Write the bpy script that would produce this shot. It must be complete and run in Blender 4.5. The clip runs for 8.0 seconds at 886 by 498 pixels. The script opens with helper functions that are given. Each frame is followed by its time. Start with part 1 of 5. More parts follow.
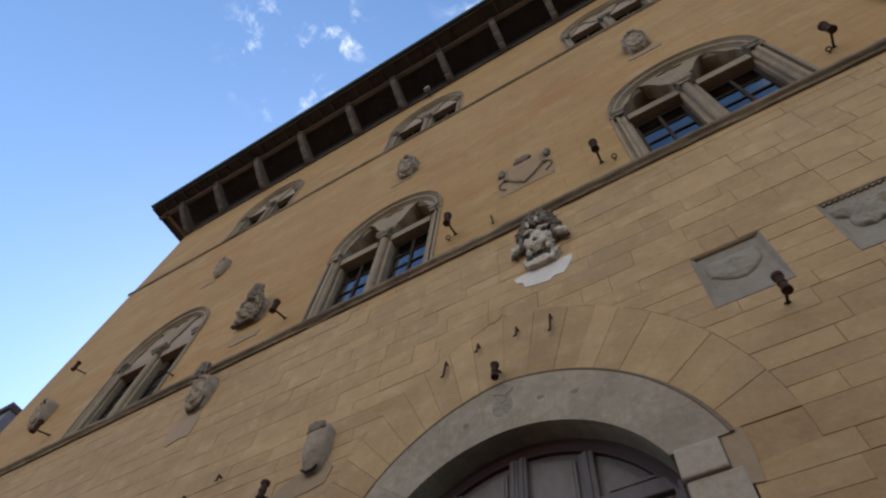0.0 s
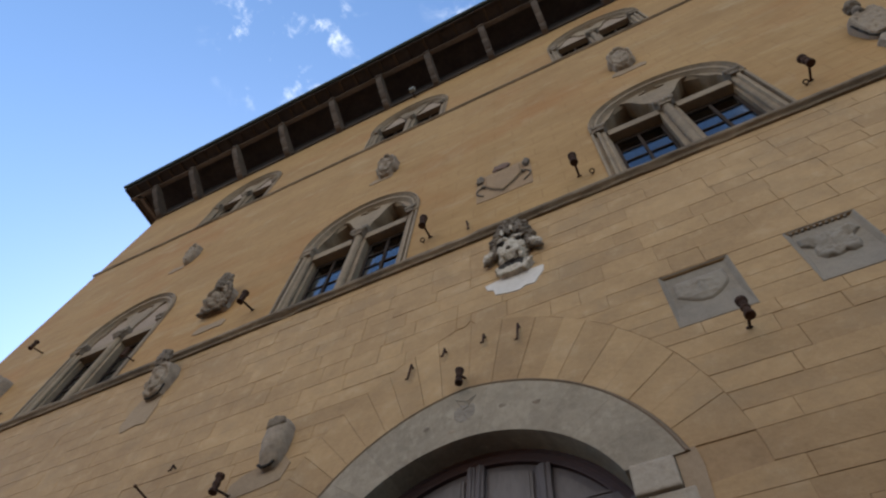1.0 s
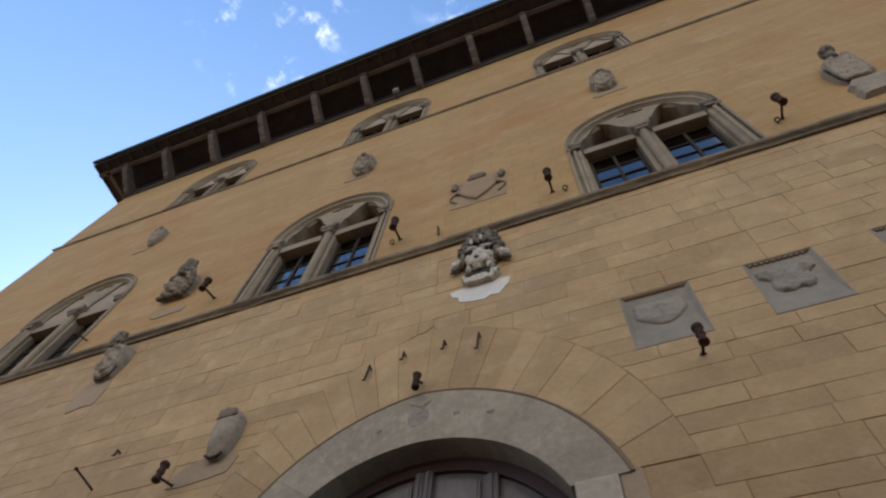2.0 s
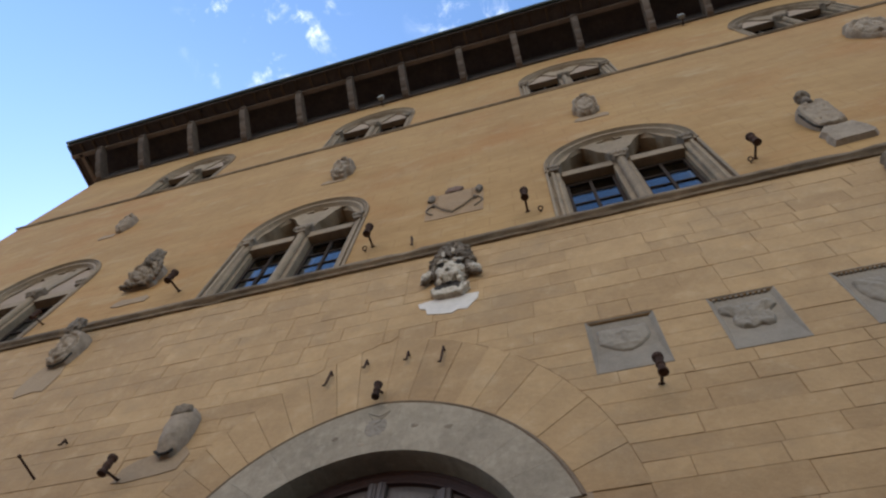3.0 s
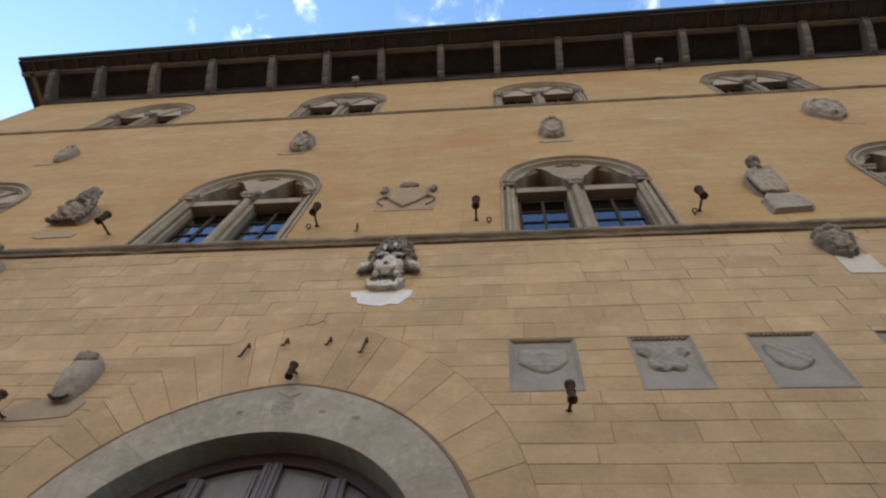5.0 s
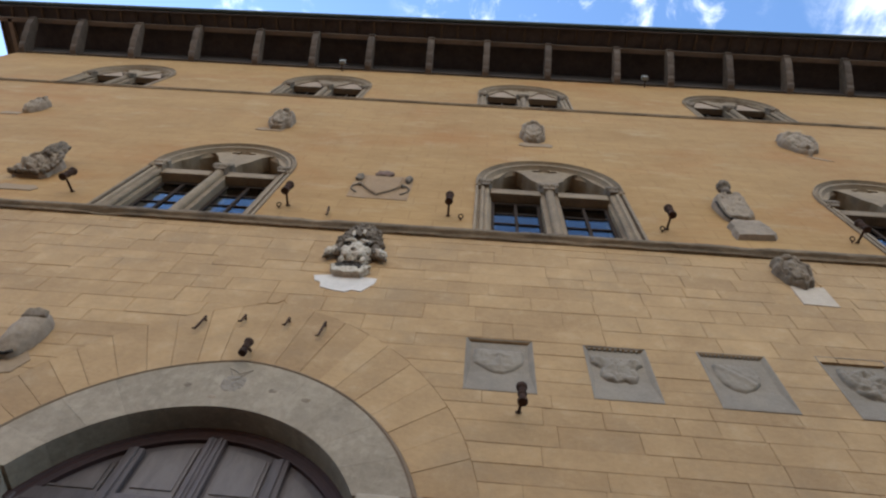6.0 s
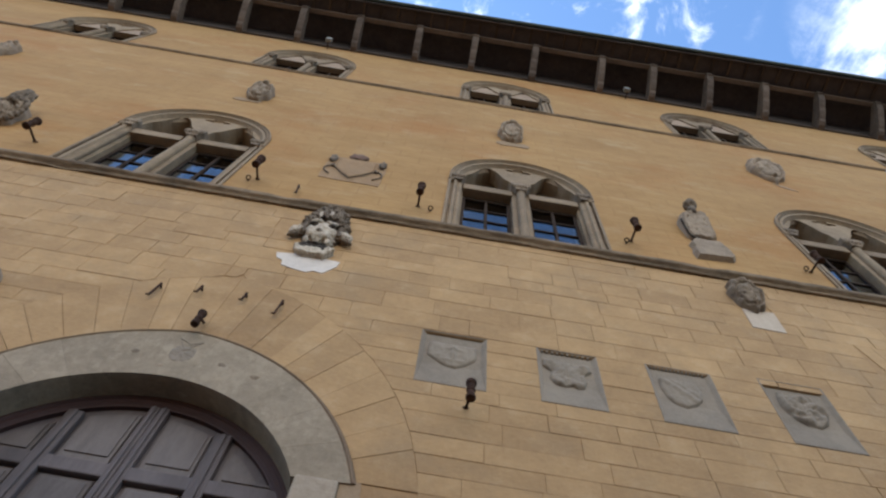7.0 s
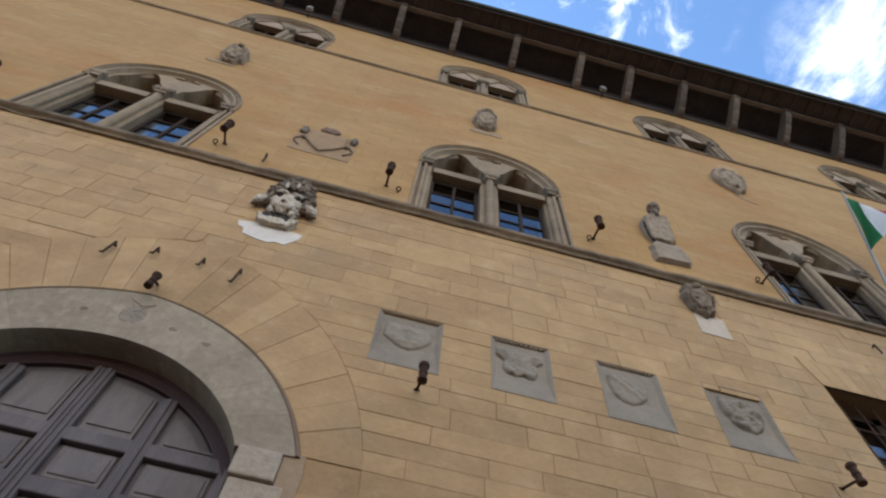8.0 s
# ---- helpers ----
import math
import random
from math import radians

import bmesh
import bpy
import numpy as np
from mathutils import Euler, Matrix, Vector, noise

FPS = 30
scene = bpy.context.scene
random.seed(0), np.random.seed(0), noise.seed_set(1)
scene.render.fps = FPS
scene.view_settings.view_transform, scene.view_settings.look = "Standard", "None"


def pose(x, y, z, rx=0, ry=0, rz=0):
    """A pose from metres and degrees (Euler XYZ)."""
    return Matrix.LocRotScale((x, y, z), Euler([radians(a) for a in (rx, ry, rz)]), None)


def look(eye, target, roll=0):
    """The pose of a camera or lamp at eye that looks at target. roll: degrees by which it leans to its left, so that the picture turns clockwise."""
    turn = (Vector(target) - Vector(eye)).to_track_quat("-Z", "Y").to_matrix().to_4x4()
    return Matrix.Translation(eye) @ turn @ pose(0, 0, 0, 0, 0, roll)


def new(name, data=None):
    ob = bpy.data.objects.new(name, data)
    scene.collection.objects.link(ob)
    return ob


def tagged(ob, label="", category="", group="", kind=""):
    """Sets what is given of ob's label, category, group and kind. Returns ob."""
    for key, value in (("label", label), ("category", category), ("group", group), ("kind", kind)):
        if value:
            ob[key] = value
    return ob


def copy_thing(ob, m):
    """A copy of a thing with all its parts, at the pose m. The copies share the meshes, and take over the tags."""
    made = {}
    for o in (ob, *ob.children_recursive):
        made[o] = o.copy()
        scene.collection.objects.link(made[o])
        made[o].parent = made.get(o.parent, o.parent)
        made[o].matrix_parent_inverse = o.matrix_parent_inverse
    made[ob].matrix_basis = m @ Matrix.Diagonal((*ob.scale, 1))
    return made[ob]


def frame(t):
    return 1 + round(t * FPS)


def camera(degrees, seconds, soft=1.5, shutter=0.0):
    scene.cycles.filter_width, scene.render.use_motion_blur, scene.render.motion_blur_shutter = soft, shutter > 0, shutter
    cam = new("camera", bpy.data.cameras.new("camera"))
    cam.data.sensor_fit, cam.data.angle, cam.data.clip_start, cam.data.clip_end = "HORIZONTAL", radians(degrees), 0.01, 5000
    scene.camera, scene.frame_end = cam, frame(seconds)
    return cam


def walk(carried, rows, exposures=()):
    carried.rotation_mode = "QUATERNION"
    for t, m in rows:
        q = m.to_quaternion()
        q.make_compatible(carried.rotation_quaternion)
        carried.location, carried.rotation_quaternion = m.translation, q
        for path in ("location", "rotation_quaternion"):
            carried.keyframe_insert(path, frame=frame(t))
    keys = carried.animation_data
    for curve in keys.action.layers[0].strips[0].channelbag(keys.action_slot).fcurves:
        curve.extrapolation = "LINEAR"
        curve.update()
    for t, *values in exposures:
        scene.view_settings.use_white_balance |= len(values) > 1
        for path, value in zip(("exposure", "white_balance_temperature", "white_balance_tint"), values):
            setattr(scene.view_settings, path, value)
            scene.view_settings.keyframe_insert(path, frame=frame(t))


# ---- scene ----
EXPOSURE, KELVIN, TINT = 1.36, 6800, 8
cam = camera(69.54, 8.0, 2.3)
PATH = [
    (0, (1.682, -3.195, 1.589), (1.0961, -2.4472, 3.3487), 8.55),
    (0.5, (1.690, -3.199, 1.595), (1.1324, -2.4293, 3.3551), 8.37),
    (1, (1.704, -3.196, 1.600), (1.1885, -2.4160, 3.3678), 8.35),
    (1.5, (1.722, -3.191, 1.594), (1.2488, -2.3923, 3.3656), 8.37),
    (3, (1.761, -3.200, 1.600), (1.4173, -2.3984, 3.4003), 8.44),
    (3.5, (1.781, -3.204, 1.602), (1.4756, -2.3875, 3.4017), 8.95),
    (4, (1.799, -3.207, 1.604), (1.5375, -2.3843, 3.4075), 9.42),
    (4.5, (1.815, -3.214, 1.610), (1.5892, -2.3837, 3.4157), 9.21),
    (6, (1.865, -3.202, 1.604), (1.7690, -2.3448, 3.4084), 9.60),
    (6.5, (1.888, -3.216, 1.603), (1.8357, -2.3532, 3.4065), 9.28),
    (7, (1.909, -3.224, 1.603), (1.9110, -2.3485, 3.4015), 9.39),
    (7.5, (1.923, -3.227, 1.599), (1.9798, -2.3412, 3.3912), 8.79),
    (8, (1.921, -3.228, 1.597), (2.0411, -2.3291, 3.3798), 7.48),
]
walk(cam, [(t, look(eye, target, roll)) for t, eye, target, roll in PATH], [(0.0, EXPOSURE - 0.62, KELVIN, TINT), (1.5, EXPOSURE - 0.5, KELVIN, TINT), (3.5, EXPOSURE - 0.22, KELVIN, TINT), (4.5, EXPOSURE - 0.12, KELVIN, TINT), (6.5, EXPOSURE, KELVIN, TINT), (8.0, EXPOSURE, KELVIN, TINT)])

from mathutils.geometry import tessellate_polygon
from mathutils.kdtree import KDTree

# ---- light ----
SUN_DIR = Vector((-0.58, 0.56, 0.60)).normalized()
world = bpy.data.worlds.new("sky")
scene.world = world
world.use_nodes = True
wn, wl = world.node_tree.nodes, world.node_tree.links
wn.clear()
w_out = wn.new("ShaderNodeOutputWorld")
w_bg = wn.new("ShaderNodeBackground")
w_sky = wn.new("ShaderNodeTexSky")
w_sky.sky_type = "NISHITA"
w_sky.sun_disc = False
w_sky.sun_elevation = math.asin(SUN_DIR.z)
w_sky.sun_rotation = math.atan2(SUN_DIR.x, SUN_DIR.y)
w_sky.air_density, w_sky.dust_density, w_sky.ozone_density = 1.0, 0.6, 2.2
w_bg.inputs["Strength"].default_value = 0.15
w_co = wn.new("ShaderNodeTexCoord")


def cloud_layer(scale, low, high, offset, detail):
    mp = wn.new("ShaderNodeMapping")
    mp.inputs["Location"].default_value = offset
    mp.inputs["Scale"].default_value = (scale, scale, scale * 1.7)
    nz = wn.new("ShaderNodeTexNoise")
    nz.inputs["Scale"].default_value = 1.0
    nz.inputs["Detail"].default_value = detail
    nz.inputs["Roughness"].default_value = 0.62
    nz.inputs["Distortion"].default_value = 0.35
    rm = wn.new("ShaderNodeMapRange")
    rm.inputs["From Min"].default_value = low
    rm.inputs["From Max"].default_value = high
    rm.interpolation_type = "SMOOTHSTEP"
    wl.new(w_co.outputs["Generated"], mp.inputs["Vector"])
    wl.new(mp.outputs["Vector"], nz.inputs["Vector"])
    wl.new(nz.outputs["Fac"], rm.inputs["Value"])
    return rm.outputs["Result"]


def toward(x, y, z, inner, outer):
    """1 near a direction of the sky, falling to 0 away from it."""
    dt = wn.new("ShaderNodeVectorMath")
    dt.operation = "DOT_PRODUCT"
    dt.inputs[1].default_value = Vector((x, y, z)).normalized()
    wl.new(w_co.outputs["Generated"], dt.inputs[0])
    rm = wn.new("ShaderNodeMapRange")
    rm.inputs["From Min"].default_value, rm.inputs["From Max"].default_value = math.cos(radians(outer)), math.cos(radians(inner))
    rm.interpolation_type = "SMOOTHSTEP"
    wl.new(dt.outputs["Value"], rm.inputs["Value"])
    return rm.outputs["Result"]


def combine(op, a, c, clamp=False):
    x = wn.new("ShaderNodeMath")
    x.operation, x.use_clamp = op, clamp
    for k, v in enumerate((a, c)):
        if isinstance(v, (int, float)):
            x.inputs[k].default_value = v
        else:
            wl.new(v, x.inputs[k])
    return x.outputs[0]


w_mix = wn.new("ShaderNodeMix")
w_mix.data_type = "RGBA"
w_mix.inputs["B"].default_value = (7.6, 7.9, 8.3, 1)
wisps = combine("MULTIPLY", cloud_layer(19.0, 0.53, 0.84, (3.1, 1.7, 0.4), 10.0), combine("MAXIMUM", toward(-0.33, 0.02, 0.94, 2, 7.5), combine("MULTIPLY", toward(0.02, 0.07, 0.99, 3, 10), 0.85)))
wisps = combine("MAXIMUM", wisps, combine("MULTIPLY", cloud_layer(12.0, 0.5, 0.85, (0.3, 5.7, 2.4), 10.0), toward(0.23, 0.06, 0.96, 3, 9)))
bank = combine("MULTIPLY", cloud_layer(6.5, 0.42, 0.74, (7.1, 0.7, 1.4), 9.0), toward(0.64, 0.05, 0.78, 11, 17))
# clouds added out of view over the street to whiten the facade's light
unseen_fill_clouds = combine("MULTIPLY", cloud_layer(2.6, 0.38, 0.60, (2.2, 4.1, 6.3), 8.0), toward(0.1, -0.95, 0.35, 28, 50))
bank = combine("MAXIMUM", combine("MULTIPLY", bank, 0.95), unseen_fill_clouds)
wl.new(combine("MAXIMUM", combine("MULTIPLY", wisps, 0.9), bank, True), w_mix.inputs["Factor"])
w_tint = wn.new("ShaderNodeMix")
w_tint.data_type, w_tint.blend_type = "RGBA", "MULTIPLY"
w_tint.inputs["Factor"].default_value = 1.0
w_tint.inputs["B"].default_value = (0.835, 1.02, 1.19, 1)
wl.new(w_sky.outputs["Color"], w_tint.inputs["A"])
wl.new(w_tint.outputs["Result"], w_mix.inputs["A"])
wl.new(w_mix.outputs["Result"], w_bg.inputs["Color"])
wl.new(w_bg.outputs["Background"], w_out.inputs["Surface"])
sun = new("sun", bpy.data.lights.new("sun", "SUN"))
sun.data.energy, sun.data.angle, sun.data.color = 3.0, radians(0.6), (1.0, 0.93, 0.82)
sun.matrix_world = look(SUN_DIR * 60, (0, 0, 0))


# ---- materials ----
def material(name, dark, light, rough=0.85, metal=0.0, big=0.8, fine=18.0, bump=0.3, spread=0.12, stain=None, stretch=(1, 1, 1), stain_scale=1.1, stain_amount=0.6, courses=0.0, pale=None):
    """Two-scale noise between two colours, a per-piece shift, stains and fine relief, in world metres."""
    m = bpy.data.materials.new(name)
    m.use_nodes = True
    n, l = m.node_tree.nodes, m.node_tree.links
    b = n["Principled BSDF"]
    geo = n.new("ShaderNodeNewGeometry")
    mp = n.new("ShaderNodeMapping")
    mp.inputs["Scale"].default_value = stretch
    l.new(geo.outputs["Position"], mp.inputs["Vector"])

    def noise_node(scale, detail, rough_=0.6):
        x = n.new("ShaderNodeTexNoise")
        x.inputs["Scale"].default_value, x.inputs["Detail"].default_value, x.inputs["Roughness"].default_value = scale, detail, rough_
        l.new(mp.outputs["Vector"], x.inputs["Vector"])
        return x.outputs["Fac"]

    def maths(op, a, c):
        x = n.new("ShaderNodeMath")
        x.operation = op
        for i, v in enumerate((a, c)):
            if isinstance(v, (int, float)):
                x.inputs[i].default_value = v
            else:
                l.new(v, x.inputs[i])
        return x.outputs[0]

    nb, nf, nm = noise_node(big, 5.0), noise_node(fine, 6.0, 0.7), noise_node(big * 4.3, 4.0, 0.6)
    f = maths("ADD", maths("ADD", maths("MULTIPLY", nb, 0.45), maths("MULTIPLY", nm, 0.27)), maths("MULTIPLY", nf, 0.28))
    info = n.new("ShaderNodeObjectInfo")
    if spread:
        f = maths("ADD", f, maths("MULTIPLY", maths("SUBTRACT", info.outputs["Random"], 0.5), spread * 2))
    ramp = n.new("ShaderNodeMapRange")
    ramp.inputs["From Min"].default_value, ramp.inputs["From Max"].default_value = 0.34, 0.66
    l.new(f, ramp.inputs["Value"])
    mix = n.new("ShaderNodeMix")
    mix.data_type = "RGBA"
    mix.inputs["A"].default_value, mix.inputs["B"].default_value = (*dark, 1), (*light, 1)
    l.new(ramp.outputs["Result"], mix.inputs["Factor"])
    col = mix.outputs["Result"]
    if stain:
        ns = noise_node(stain_scale, 7.0, 0.65)
        rs = n.new("ShaderNodeMapRange")
        rs.inputs["From Min"].default_value, rs.inputs["From Max"].default_value = 0.5, 0.72
        rs.inputs["To Max"].default_value = stain_amount
        l.new(ns, rs.inputs["Value"])
        m2 = n.new("ShaderNodeMix")
        m2.data_type = "RGBA"
        m2.inputs["B"].default_value = (*stain, 1)
        l.new(rs.outputs["Result"], m2.inputs["Factor"])
        l.new(col, m2.inputs["A"])
        col = m2.outputs["Result"]
    if pale:
        np_ = noise_node(stain_scale * 2.7, 6.0, 0.7)
        rp = n.new("ShaderNodeMapRange")
        rp.inputs["From Min"].default_value, rp.inputs["From Max"].default_value = 0.54, 0.70
        rp.inputs["To Max"].default_value = 0.55
        l.new(np_, rp.inputs["Value"])
        m4 = n.new("ShaderNodeMix")
        m4.data_type = "RGBA"
        m4.inputs["B"].default_value = (*pale, 1)
        l.new(rp.outputs["Result"], m4.inputs["Factor"])
        l.new(col, m4.inputs["A"])
        col = m4.outputs["Result"]
    if courses:
        sep, com = n.new("ShaderNodeSeparateXYZ"), n.new("ShaderNodeCombineXYZ")
        l.new(geo.outputs["Position"], sep.inputs[0])
        l.new(sep.outputs["X"], com.inputs["X"])
        l.new(sep.outputs["Z"], com.inputs["Y"])
        br = n.new("ShaderNodeTexBrick")
        l.new(com.outputs[0], br.inputs["Vector"])
        for key, value in (("Scale", 1.0), ("Mortar Size", 0.011), ("Mortar Smooth", 0.6), ("Brick Width", 0.66), ("Row Height", 0.27)):
            br.inputs[key].default_value = value
        m3 = n.new("ShaderNodeMix")
        m3.data_type, m3.blend_type = "RGBA", "MULTIPLY"
        m3.inputs["B"].default_value = (0.62, 0.56, 0.48, 1)
        l.new(maths("MULTIPLY", maths("MULTIPLY", br.outputs["Fac"], nb), courses * 2), m3.inputs["Factor"])
        l.new(col, m3.inputs["A"])
        col = m3.outputs["Result"]
    l.new(col, b.inputs["Base Color"])
    b.inputs["Roughness"].default_value, b.inputs["Metallic"].default_value = rough, metal
    if bump:
        bp = n.new("ShaderNodeBump")
        bp.inputs["Strength"].default_value, bp.inputs["Distance"].default_value = bump, 0.02
        l.new(nf, bp.inputs["Height"])
        l.new(bp.outputs["Normal"], b.inputs["Normal"])
    return m


ASHLAR = material("ashlar", (0.279, 0.157, 0.065), (0.462, 0.277, 0.122), 0.85, bump=0.35, big=1.0, fine=22, spread=0.055, stain=(0.262, 0.170, 0.090), stain_amount=0.55, stain_scale=1.6, stretch=(0.85, 1, 1.1), pale=(0.465, 0.310, 0.168))
MORTAR = material("mortar", (0.222, 0.126, 0.056), (0.42, 0.252, 0.12), 0.95, big=1.7, fine=14, spread=0)
PLASTER = material("ochre_render", (0.2760, 0.1400, 0.0425), (0.4230, 0.2420, 0.0890), 0.9, bump=0.3, big=0.8, fine=9, spread=0, stain=(0.3297, 0.1299, 0.0290), stretch=(0.6, 1, 1.2), stain_scale=0.55, stain_amount=0.75, courses=0.40, pale=(0.445, 0.305, 0.160))
GREY = material("grey_sandstone", (0.1649, 0.1090, 0.0625), (0.3074, 0.2133, 0.1266), 0.85, bump=0.4, big=2.0, fine=26, spread=0.08, stain=(0.1092, 0.0724, 0.0420))
RINGSTONE = material("pale_portal_stone", (0.200, 0.147, 0.093), (0.348, 0.264, 0.175), 0.85, bump=0.35, big=3.0, fine=24, spread=0.05, stain=(0.19, 0.140, 0.09), stain_scale=2.4, stain_amount=0.5, pale=(0.42, 0.33, 0.225))
IMPOST = material("chipped_pale_stone", (0.30, 0.225, 0.150), (0.46, 0.36, 0.26), 0.9, bump=0.9, big=5.0, fine=20, spread=0.02, stain=(0.17, 0.115, 0.07), stain_scale=5.0, stain_amount=0.6)
PIETRA = material("pietra_serena", (0.188, 0.143, 0.102), (0.272, 0.213, 0.155), 0.9, bump=0.4, big=2.5, fine=30, spread=0.05, stain=(0.30, 0.225, 0.150), stain_amount=0.4, stain_scale=2.5)
CARVED = material("weathered_carving", (0.1239, 0.0860, 0.0558), (0.3224, 0.2320, 0.1525), 0.92, bump=0.8, big=5.0, fine=32, spread=0.1, stain=(0.0483, 0.0330, 0.0233), stain_scale=7, stain_amount=0.8)
# black that paints shade under shields and in the lion's eyes and mouth
SHADE_BLACK = material("painted_black_shade", (0.018, 0.013, 0.010), (0.06, 0.044, 0.033), 0.95, bump=0.8, big=6.0, fine=40, spread=0)
MANE = material("brown_stained_marble", (0.070, 0.048, 0.033), (0.27, 0.198, 0.135), 0.9, bump=0.8, big=9.0, fine=36, spread=0, stain=(0.0378, 0.0250, 0.0177), stain_scale=12, stain_amount=0.8)
FACESTONE = material("lichened_shield_stone", (0.2152, 0.1550, 0.1042), (0.3654, 0.2670, 0.1814), 0.92, bump=0.5, big=4.0, fine=30, spread=0.04, stain=(0.1292, 0.0900, 0.0595), stain_scale=6, stain_amount=0.6)
PALE = material("pale_marble_carving", (0.365, 0.288, 0.212), (0.64, 0.53, 0.41), 0.8, bump=0.6, big=6.0, fine=34, spread=0, stain=(0.143, 0.106, 0.074), stain_scale=17, stain_amount=0.45)
WHITE = material("white_patch", (0.50, 0.425, 0.362), (0.66, 0.57, 0.495), 0.9, bump=0.3, big=3, fine=30, spread=0)
PINK = material("pinkish_plaster_patch", (0.40, 0.305, 0.225), (0.52, 0.41, 0.31), 0.9, bump=0.3, big=3, fine=30, spread=0)
CEMENT = material("grey_cement_patch", (0.250, 0.162, 0.092), (0.335, 0.225, 0.132), 0.95, bump=0.4, big=3, fine=30, spread=0.05)
STRING = material("string_course_stone", (0.105, 0.070, 0.041), (0.315, 0.215, 0.130), 0.92, bump=0.7, big=1.8, fine=24, spread=0.05, stain=(0.0354, 0.0243, 0.0155), stretch=(0.5, 1, 1), stain_scale=2.2, stain_amount=0.85)
IRON = material("black_iron", (0.022, 0.012, 0.008), (0.085, 0.042, 0.026), 0.85, 0.0, big=9, fine=40, spread=0.05, bump=0.3)
# near-black for the deep shade at the wall head
EAVE_SHADE = material("painted_eave_shade", (0.022, 0.0150, 0.0125), (0.046, 0.0315, 0.0250), 0.95, fine=30, spread=0)
SLAB = material("tan_slab", (0.245, 0.143, 0.070), (0.345, 0.212, 0.108), 0.9, bump=0.4, big=3, fine=28, spread=0, stain=(0.1814, 0.1197, 0.0730))
TIMBER = material("eave_timber", (0.0459, 0.0281, 0.0180), (0.1009, 0.0634, 0.0391), 0.9, bump=0.5, big=3, fine=28, spread=0.15, stretch=(1, 0.4, 1))
BEAM = material("weathered_eave_beam", (0.075, 0.050, 0.036), (0.165, 0.115, 0.084), 0.9, bump=0.6, big=4, fine=30, spread=0.1, stretch=(1, 0.5, 1), stain=(0.045, 0.030, 0.022), stain_scale=3.0)
PURLIN = material("weathered_purlin", (0.11, 0.078, 0.058), (0.24, 0.172, 0.13), 0.9, bump=0.6, big=4, fine=30, spread=0, stretch=(0.4, 1, 1), stain=(0.06, 0.042, 0.032), stain_scale=2.0)
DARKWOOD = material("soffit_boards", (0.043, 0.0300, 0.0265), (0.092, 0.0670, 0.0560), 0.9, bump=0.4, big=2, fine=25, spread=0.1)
DOORWOOD = material("weathered_door_wood", (0.0560, 0.0410, 0.0375), (0.1250, 0.0970, 0.0905), 0.7, bump=0.5, big=3, fine=22, spread=0.08, stretch=(1, 1, 0.25), stain=(0.0387, 0.0279, 0.0248), pale=(0.1720, 0.1353, 0.1200))
DOORPANEL = material("faded_door_panel_wood", (0.078, 0.060, 0.052), (0.155, 0.125, 0.110), 0.75, bump=0.5, big=3, fine=24, spread=0.12, stretch=(1, 1, 0.3), stain=(0.045, 0.034, 0.030))
REDWOOD = material("red_brown_door_frame", (0.036, 0.015, 0.012), (0.072, 0.031, 0.025), 0.7, bump=0.3, fine=22, spread=0)
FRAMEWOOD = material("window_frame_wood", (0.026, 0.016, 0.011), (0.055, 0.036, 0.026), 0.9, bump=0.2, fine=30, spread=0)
RUST = material("brown_fillet", (0.125, 0.075, 0.040), (0.21, 0.135, 0.078), 0.9, bump=0.4, fine=30, spread=0)
BLIND = material("blocked_light_render", (0.2295, 0.1553, 0.1040), (0.3645, 0.2565, 0.1755), 0.9, bump=0.3, fine=22, spread=0)
REDSTONE = material("reddish_worn_stone", (0.10, 0.052, 0.034), (0.21, 0.12, 0.08), 0.9, bump=0.5, big=6, fine=30, spread=0)
GUTTER = material("green_copper_gutter", (0.035, 0.045, 0.038), (0.07, 0.085, 0.072), 0.6, 0.4, fine=20, spread=0)
TILE = material("clay_roof", (0.22, 0.10, 0.055), (0.36, 0.19, 0.11), 0.9, fine=14, spread=0.2)
PAVING = material("street_paving", (0.075, 0.068, 0.06), (0.14, 0.128, 0.112), 0.85, big=0.4, fine=8, spread=0)
UNLIT_ROOM = material("painted_unlit_room", (0.0210, 0.0182, 0.0168), (0.0420, 0.0378, 0.0336), 0.9, spread=0)
NEIGHBOUR = material("neighbour_render", (0.1120, 0.1088, 0.1275), (0.1680, 0.1632, 0.1875), 0.9, spread=0)
LAMPWHITE = material("grey_metal_housing", (0.19, 0.19, 0.18), (0.28, 0.28, 0.27), 0.5, spread=0)
FLAG_GREEN = material("green_cloth", (0.02, 0.17, 0.055), (0.03, 0.23, 0.08), 0.85, spread=0, bump=0.1)
FLAG_WHITE = material("white_cloth", (0.68, 0.68, 0.68), (0.78, 0.78, 0.78), 0.85, spread=0, bump=0.1)
FLAG_RED = material("red_cloth", (0.45, 0.02, 0.02), (0.55, 0.03, 0.03), 0.85, spread=0, bump=0.1)
for dull in (IRON, FRAMEWOOD):
    dull.node_tree.nodes["Principled BSDF"].inputs["Specular IOR Level"].default_value = 0.15
GLASS = bpy.data.materials.new("window_glass")
GLASS.use_nodes = True
gb = GLASS.node_tree.nodes["Principled BSDF"]
gb.inputs["Base Color"].default_value = (0.75, 0.8, 0.85, 1)
gb.inputs["Roughness"].default_value = 0.03
gb.inputs["IOR"].default_value = 1.4
gb.inputs["Transmission Weight"].default_value = 1.0


